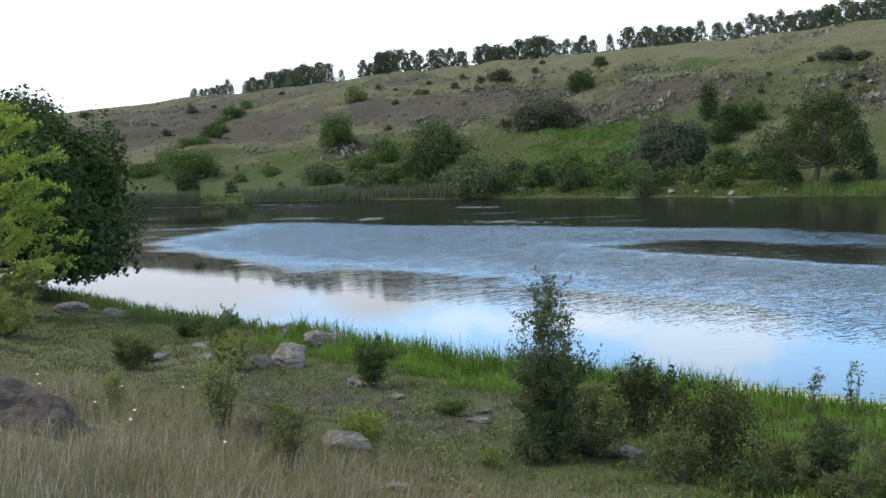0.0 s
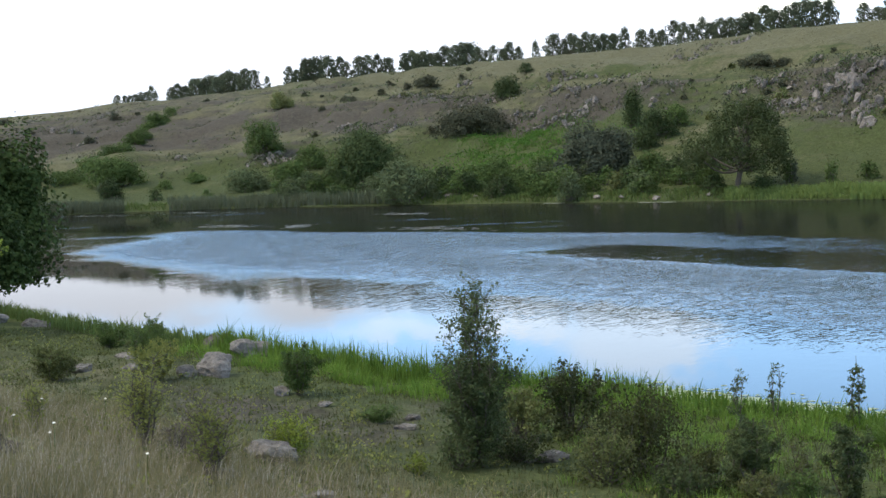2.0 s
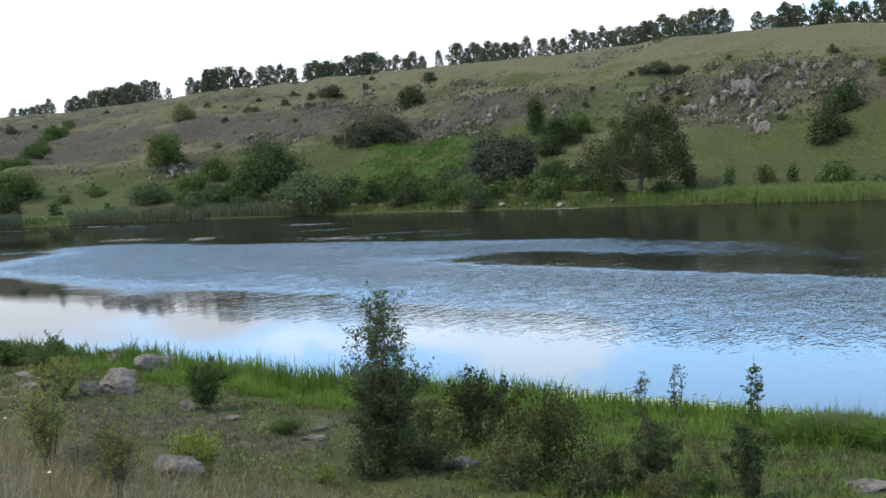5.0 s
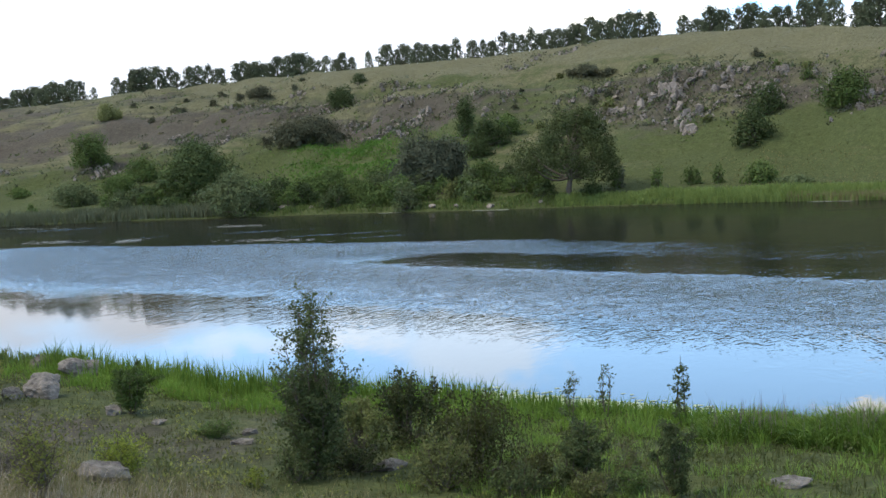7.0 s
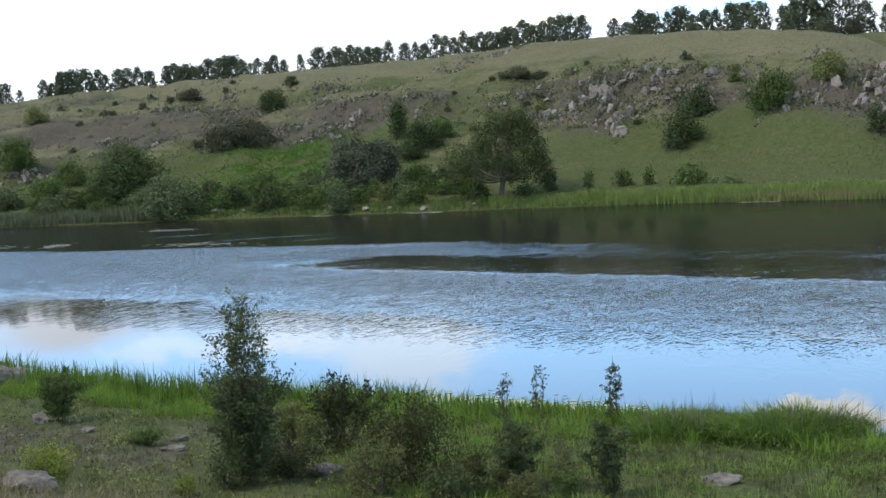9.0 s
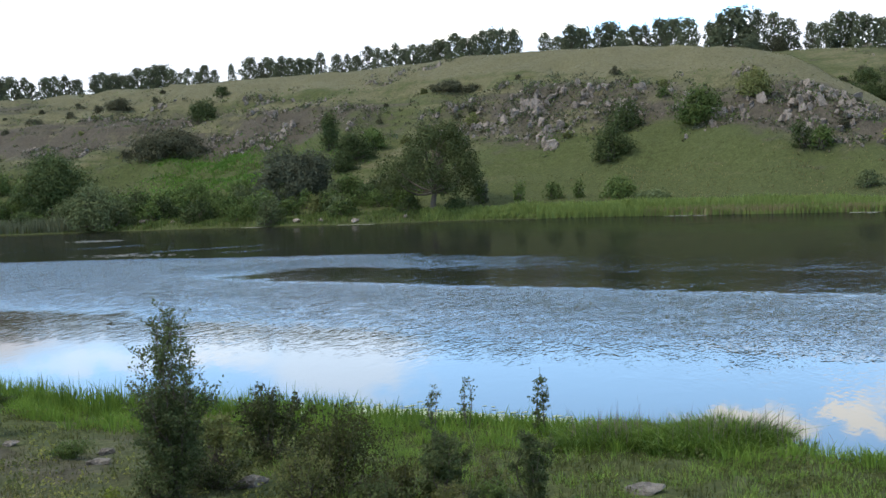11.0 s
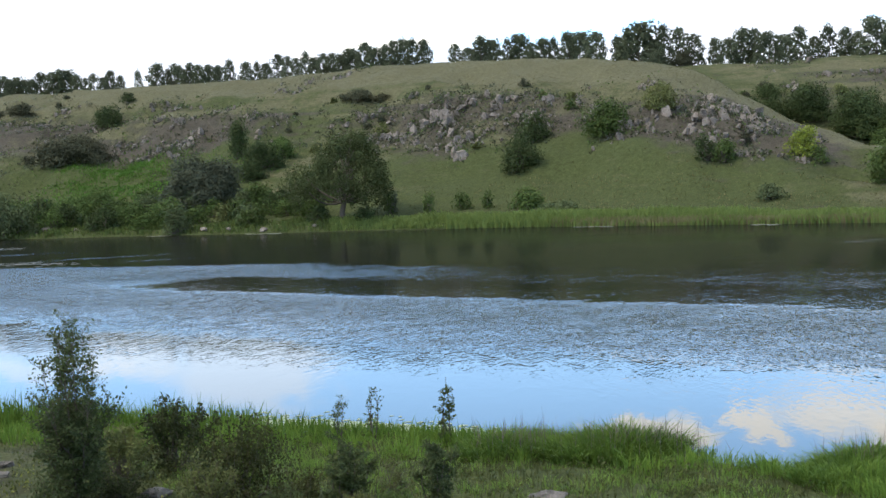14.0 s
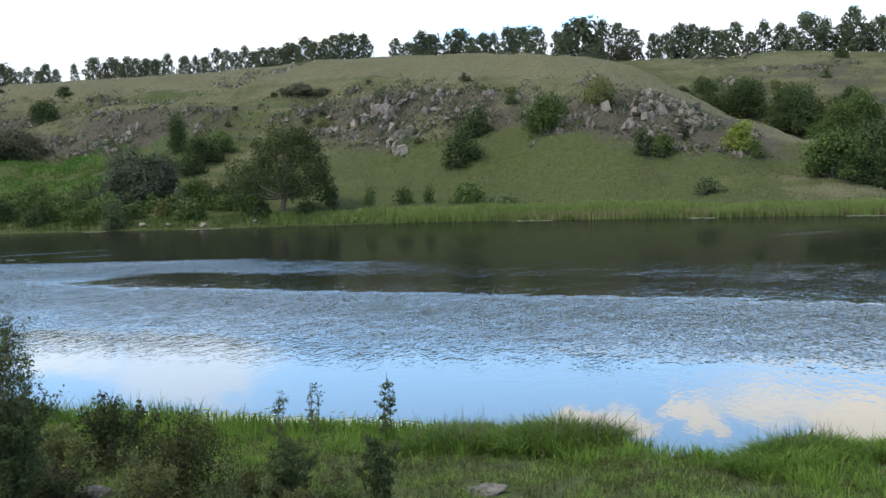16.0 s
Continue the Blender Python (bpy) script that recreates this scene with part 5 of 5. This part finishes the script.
def near_bush(x, y, w, h, leaf, label, leaf_size=0.06, dense=260.0, seed=0, upright=0.0, twigs=16):
    """A leafy thicket of overlapping lobes, with twigs and sprigs standing out of it."""
    ob = bush("shrub", x, y, w, h, leaf, label, "shrubs on the near bank", seed, leaf_size * 0.85, dense * 1.2, 0.8, upright, 0.04, slim=0.34)
    rng = np.random.RandomState(seed + 900)
    limbs, pts = [], []
    for k in range(twigs):
        a, q = 2.4 * k, rng.uniform(0.25, 1.0)
        tip = np.array((q * w * 0.56 * math.cos(a), q * w * 0.5 * math.sin(a), h * (1.12 - 0.5 * q * q) * rng.uniform(0.85, 1.05)))
        way = bend(rng, (0.1 * tip[0], 0.1 * tip[1], 0), tip, 0.06, 7)
        limbs.append((way, np.linspace(0.012, 0.003, 7)))
        m = int(60 * h)
        f = rng.uniform(0.5, 1.0, m) * 5.99
        i0 = f.astype(int)
        pts.append(way[i0] + (way[i0 + 1] - way[i0]) * (f - i0)[:, None] + rng.normal(0, 0.045, (m, 3)))
    part("branchwork", tubes("branchwork", limbs, BARK, 3), ob)
    part("crown", leaves("crown", np.concatenate(pts), leaf_size, LEAF[leaf], rng, 0.33, 0.4), ob)
    return ob


near_bush(3.75, 23.0, 1.45, 1.42, "rust", "dark brown-leaved bushy shrub before the reeds", 0.07, 240, 3)
near_bush(2.75, 23.3, 1.3, 1.0, "olive", "light olive leafy shrub beside the sapling", 0.07, 90, 4, twigs=24)
near_bush(4.25, 19.6, 1.85, 1.5, "umber", "wide dense olive-brown shrub on the near bank", 0.06, 230, 5)
near_bush(3.55, 18.7, 1.1, 0.95, "olive", "low olive green shrub on the near bank", 0.055, 150, 6)
near_bush(4.55, 17.7, 0.95, 0.62, "near", "low round grey-green shrub on the near bank", 0.055, 220, 7)
near_bush(5.0, 18.6, 1.1, 0.75, "umber", "low olive-brown growth beside a dense shrub", 0.055, 200, 8)
near_bush(2.45, 21.0, 1.15, 0.5, "rust", "low dead-brown growth round the sapling's foot", 0.05, 220, 9)
near_bush(1.85, 21.3, 1.3, 0.75, "near", "low leafy growth round the sapling's foot", 0.06, 150, 10)
near_bush(1.35, 20.1, 1.0, 0.62, "near", "low dark growth round the sapling's foot", 0.055, 150, 11)
shrub(5.75, 18.3, 0.9, 1.42, "near", "slender dark green seedling tree in grass", 0.06, 230, 11)
shrub(7.0, 17.6, 0.7, 1.4, "near", "slender dark green seedling tree in grass", 0.06, 210, 9)
shrub(6.45, 18.0, 0.5, 0.9, "olive", "thin brown-stemmed shrub in green grass", 0.05, 80, 6)
shrub(-1.8, 28.7, 1.25, 1.25, "green", "small round green shrub on a dark stem", 0.07, 150, 12)
shrub(-1.87, 13.75, 0.75, 1.15, "feather", "thin yellow-green shrub with bare lower stems", 0.05, 34, 13, clear=0.4, twiggy=1.6)
shrub(-3.05, 16.4, 1.05, 1.5, "feather", "thin yellow-green shrub with bare lower stems", 0.052, 32, 14, clear=0.4, twiggy=1.6)
shrub(-2.75, 17.0, 0.8, 0.6, "twig", "bare grey dead twigs in dry grass", 0.04, 30, 12)
shrub(-2.3, 16.3, 0.8, 0.55, "twig", "bare grey dead twigs in dry grass", 0.04, 30, 12)
shrub(-1.35, 18.5, 0.85, 0.85, "lime", "yellow-green broom-like shrub behind a flat rock", 0.05, 90, 12)
shrub(-8.3, 31.8, 1.5, 1.0, "olive", "olive green shrub in the turf", 0.08, 130, 12)
shrub(-5.6, 31.2, 1.5, 1.3, "feather", "loose yellow-green shrub beside the rocks", 0.07, 120, 12)
shrub(-6.3, 34.6, 1.6, 1.2, "mid", "loose green shrub beside the rocks", 0.07, 90, 10)
shrub(-6.9, 38.2, 1.7, 1.0, "mid", "low green shrub before the reeds", 0.08, 90, 10)
shrub(-8.6, 39.8, 1.3, 0.9, "green", "low green shrub before the reeds", 0.08, 90, 10)
shrub(0.1, 25.1, 0.8, 0.35, "mid", "low leafy clump in the turf", 0.05, 110, 8)
shrub(0.62, 19.6, 0.4, 0.3, "lime", "small yellow-green seedling in the turf", 0.05, 90, 6)
shrub(-4.9, 17.6, 0.45, 0.75, "feather", "thin upright shrub behind the boulder", 0.05, 60, 5)
shrub(-15.6, 43.4, 3.2, 2.6, "feather", "yellow-green shrub under the young tree", 0.09, 80, 12)
shrub(-14.0, 38.2, 2.6, 1.9, "feather", "yellow-green shrub on the near bank", 0.09, 70, 12)
shrub(-16.0, 45.4, 2.0, 1.8, "twig", "grey bare twiggy bush under the young tree", 0.06, 40, 14)
shrub(-13.4, 33.8, 1.6, 1.1, "feather", "yellow-green shrub on the near bank", 0.08, 70, 10)
shrub(9.6, 23.5, 0.26, 1.85, "near", "tall thin leafy willowherb among the reeds", 0.08, 95, 3)
shrub(8.3, 24.6, 0.3, 1.3, "near", "tall thin leafy willowherb among the reeds", 0.07, 50, 3)
shrub(7.7, 25.0, 0.26, 1.2, "near", "tall thin leafy willowherb among the reeds", 0.07, 50, 3)
shrub(5.6, 17.4, 0.7, 0.5, "olive", "low leafy shrub in green grass", 0.05, 110, 8)
shrub(6.2, 17.2, 0.6, 0.5, "mid", "low leafy shrub in green grass", 0.05, 110, 8)

# ---- reeds, sedge and grass of the near bank ----
def off_stones(x, y):
    """Where no stone lies, or stands just behind: grass is cleared to show stones to the camera."""
    out = np.ones(len(x), bool)
    for sx, sy, r in STONES:
        out &= (x - sx) ** 2 + ((y - sy + 0.45 * r) / 1.5) ** 2 > r * r
    return out


near_rng = np.random.RandomState(41)


def along_near_shore(n, x0, x1, s0, s1, rng):
    x = rng.uniform(x0, x1, n)
    return x, near_shore(x) - rng.uniform(s0, s1, n) / 0.72


x, y = along_near_shore(15000, -5, 13.5, -0.5, 1.9, near_rng)
k = clumped(x, y, near_rng, 2.0, 0.42)
stuff("reeds", blades("reeds", on_ground(x[k], y[k]), (0.82 - 0.34 * step(4.5, 8.5, x[k])) * (1 + 0.5 * waves(x[k], y[k], 1.4, 71) * near_rng.uniform(0.5, 1.2, k.sum())), 0.028, LEAF["reed"], near_rng, 0.24, 0.4), "lush green reeds along the near water's edge", "reeds")
# reeds beside the trees, their shade put into a darker blade colour
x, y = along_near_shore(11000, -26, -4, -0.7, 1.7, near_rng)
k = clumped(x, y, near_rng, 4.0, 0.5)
stuff("reeds", blades("reeds", on_ground(x[k], y[k]), 0.66 + 0.26 * waves(x[k], y[k], 2.0, 72), 0.04, LEAF["dull_green"], near_rng, 0.24, 0.4), "green reeds along the near water's edge, shade put into their colour", "reeds")


def tussocks(name, x, y, count, spread, tall, width, leaf, rng, label):
    """Tufts of blades that lean out from a common root."""
    k = off_stones(x, y)
    x, y = x[k], y[k]
    off = rng.normal(0, 1, (len(x), count, 2))
    size = rng.uniform(0.6, 1.35, (len(x), 1))
    px, py = x[:, None] + off[..., 0] * spread * size, y[:, None] + off[..., 1] * spread * size
    out = np.stack([off[..., 0] * 0.32, off[..., 1] * 0.32, 0 * px], -1).reshape(-1, 3)
    h = (tall * size * (1.1 - 0.16 * np.hypot(off[..., 0], off[..., 1]))).ravel()
    return stuff(name, blades(name, on_ground(px.ravel(), py.ravel()), h, width, LEAF[leaf], rng, 0.22, 0.55, out), label, "grass")


x, y = along_near_shore(420, -6, 19, 0.3, 3.6, near_rng)
tussocks("sedge", x, y, 36, 0.13, 0.46, 0.018, "reed", near_rng, "soft tussocks of green sedge behind the reeds")


def hummock(x, y, radius, height, n, rng, label):
    a, q = rng.uniform(0, 6.283, n), np.sqrt(rng.uniform(0, 1, n)) * radius
    px, py = x + q * np.cos(a) * 1.5, y + q * np.sin(a)
    out = np.stack([np.cos(a) * 0.5, np.sin(a) * 0.5, 0 * a], 1) * (q / radius)[:, None]
    root = on_ground(px, py)
    root[:, 2] = np.maximum(root[:, 2], -0.1)
    ob = new("sedge_hummock", blades("sedge_hummock", root, height * (1 - 0.3 * (q / radius) ** 2) * rng.uniform(0.6, 1.15, n), 0.024, LEAF["sedge"], rng, 0.45, 0.7, out * rng.uniform(0.3, 1.9, (n, 1))))
    return tagged(ob, label, "sedge", "sedge hummocks at the water", kind="stuff")


hummock(12.2, 20.9, 1.0, 0.74, 6500, near_rng, "dense rounded green sedge hummock at the near water")
hummock(10.6, 22.0, 0.9, 0.55, 4000, near_rng, "dense green sedge hummock at the near water")
hummock(15.8, 17.9, 0.8, 0.6, 5000, near_rng, "dense green sedge hummock beside an inlet")
hummock(17.6, 16.9, 0.8, 0.5, 4000, near_rng, "dense green sedge hummock beside an inlet")
for hx, hy in ((12.2, 20.9), (10.7, 22.0), (13.0, 20.4), (16.2, 17.9)):
    # thin seed heads standing over the sedge
    x, y = hx + near_rng.normal(0, 0.55, 160), hy + near_rng.normal(0, 0.4, 160)
    stuff("seed_stalks", blades("seed_stalks", on_ground(x, y), 0.85, 0.009, LEAF["twig"], near_rng, 0.16, 0.25), "thin pinkish seed stalks over the sedge", "grass")
hummock(14.6, 17.0, 0.7, 0.5, 2500, near_rng, "low green sedge beside an inlet")

x, y = near_rng.uniform(-14, 3.5, 125000), near_rng.uniform(6.5, 24, 125000)
s = 0.72 * (near_shore(x) - y)
k = off_stones(x, y) & (s > 10.5) & (near_rng.uniform(0, 1, len(x)) < step(10.5, 15.5, s) * (0.5 + 0.5 * waves(x, y, 1.7, 66) + 0.2 * waves(x, y, 5, 67)))
stuff("dry_grass", blades("dry_grass", on_ground(x[k], y[k]), 0.46 + 0.2 * waves(x[k], y[k], 1.2, 68), 0.006, LEAF["dry"], near_rng, 0.5, 0.5), "tall dry straw-coloured grass on the near slope", "grass")
x, y = near_rng.uniform(-12, 2.5, 42000), near_rng.uniform(7, 22, 42000)
s = 0.72 * (near_shore(x) - y)
k = off_stones(x, y) & (near_rng.uniform(0, 1, len(x)) < step(12.5, 17, s)) & clumped(x, y, near_rng, 1.6, 0.3)
stuff("grass_plumes", blades("grass_plumes", on_ground(x[k], y[k]), 0.46 + 0.1 * waves(x[k], y[k], 0.9, 69), 0.006, LEAF["plume"], near_rng, 0.5, 0.5, np.array((0.18, 0.0, 0.0))), "pale feathery seed heads of dry grass", "grass")
x, y = near_rng.uniform(-18, 18, 120000), near_rng.uniform(13, 46, 120000)
s = 0.72 * (near_shore(x) - y)
k = off_stones(x, y) & (s > 0.8) & (s < 17) & clumped(x, y, near_rng, 2.2, 0.55)
g, b = cover_of(x, y)
green = near_rng.uniform(0, 1, len(x)) < g
stuff("turf_grass", blades("turf_grass", on_ground(x[k & green], y[k & green]), 0.14 + 0.1 * step(3, 8, x[k & green]), 0.013, LEAF["sward"], near_rng, 0.5, 0.5), "short green turf of the near bank", "grass")
stuff("dry_turf", blades("dry_turf", on_ground(x[k & ~green], y[k & ~green]), 0.14, 0.013, LEAF["turf"], near_rng, 0.5, 0.5), "short dry turf of the near bank", "grass")


def herbs(name, n, x0, x1, y0, y1, s0, s1, leaf, size, tall, rng, label):
    """Low leafy weeds strewn over the turf in clumps."""
    x, y = rng.uniform(x0, x1, n), rng.uniform(y0, y1, n)
    s = 0.72 * (near_shore(x) - y)
    k = off_stones(x, y) & (s > s0) & (s < s1) & clumped(x, y, rng, 2.6, 0.3)
    x, y = x[k], y[k]
    m = 16
    px = (x[:, None] + rng.normal(0, 0.13, (len(x), m))).ravel()
    py = (y[:, None] + rng.normal(0, 0.13, (len(x), m))).ravel()
    p = on_ground(px, py)
    p[:, 2] += (tall * rng.uniform(0.3, 1.2, (len(x), 1)) * rng.uniform(0, 1, (len(x), m))).ravel()
    return stuff(name, leaves(name, p, size, LEAF[leaf], rng, 0.3, 0.8), label, "herbs")


herbs("herbs", 6000, -18, 16, 12, 46, 1.2, 17, "herb", 0.075, 0.22, near_rng, "low green weeds in the turf of the near bank")
herbs("herbs", 1600, -18, 6, 12, 44, 2.5, 20, "feather", 0.06, 0.34, near_rng, "low yellow-green weeds in the turf of the near bank")
herbs("herbs", 2600, 2, 18, 12, 26, 0.8, 9, "herb", 0.06, 0.2, near_rng, "lush green weeds behind the sedge")

# small white flowers in the dry grass
for k, (x, y, h) in enumerate(((-5.25, 15.4, 0.62), (-5.2, 15.3, 0.5), (-4.3, 14.6, 0.45), (-3.3, 12.4, 0.5), (-3.28, 12.5, 0.6), (-4.75, 17.5, 0.5), (-4.1, 18.6, 0.5), (-2.3, 12.2, 0.45))):
    f = thing("white_flower", x, y, float(ground_z(x, y)), "small white flower on a thin green stalk", "flower", "white flowers in the grass")
    part("stalk", tubes("stalk", [(np.array(((0, 0, 0), (0.01, 0, h / 2), (0.015, 0.01, h))), np.array((0.004, 0.003, 0.003)))], LEAF["green"], 4), f)
    a = np.linspace(0, 6.283, 9)[:-1]
    ring = np.stack([0.02 * np.cos(a) + 0.015, 0.02 * np.sin(a) + 0.01, 0 * a + h + 0.006], 1)
    v = np.vstack([[[0.015, 0.01, h - 0.006]], ring, [[0.015, 0.01, h + 0.018]]])
    i = np.arange(8)
    tri = np.concatenate([np.stack([0 * i, 1 + (i + 1) % 8, 1 + i], 1), np.stack([0 * i + 9, 1 + i, 1 + (i + 1) % 8], 1)])
    part("bloom", mesh_of("bloom", v, [tri], PETAL), f, "white petals")

# floating weed off the near bank
x, y = near_rng.normal(7.4, 1.9, 2600), near_rng.normal(0, 0.8, 2600)
flakes("floating_weed", x, near_shore(x) + 0.6 + np.abs(y), 0.09, WEED, near_rng, "yellow-green floating weed off the near bank", "water weed", 1.4)
x, y = near_rng.uniform(2, 12, 260), near_rng.normal(0, 0.9, 260)
flakes("floating_weed", x, near_shore(x) + 0.7 + np.abs(y), 0.07, WEED, near_rng, "scattered floating weed off the near bank", "water weed", 1.4)

x, y = near_rng.uniform(3, 18.5, 1500), near_rng.uniform(12, 28, 1500)
s = 0.72 * (near_shore(x) - y)
k = (s > 1.0) & (s < 10) & clumped(x, y, near_rng, 1.8, 0.45)
tussocks("lush_grass", x[k], y[k], 42, 0.15, 0.27, 0.011, "lush", near_rng, "lush tufted green grass of the low bank")
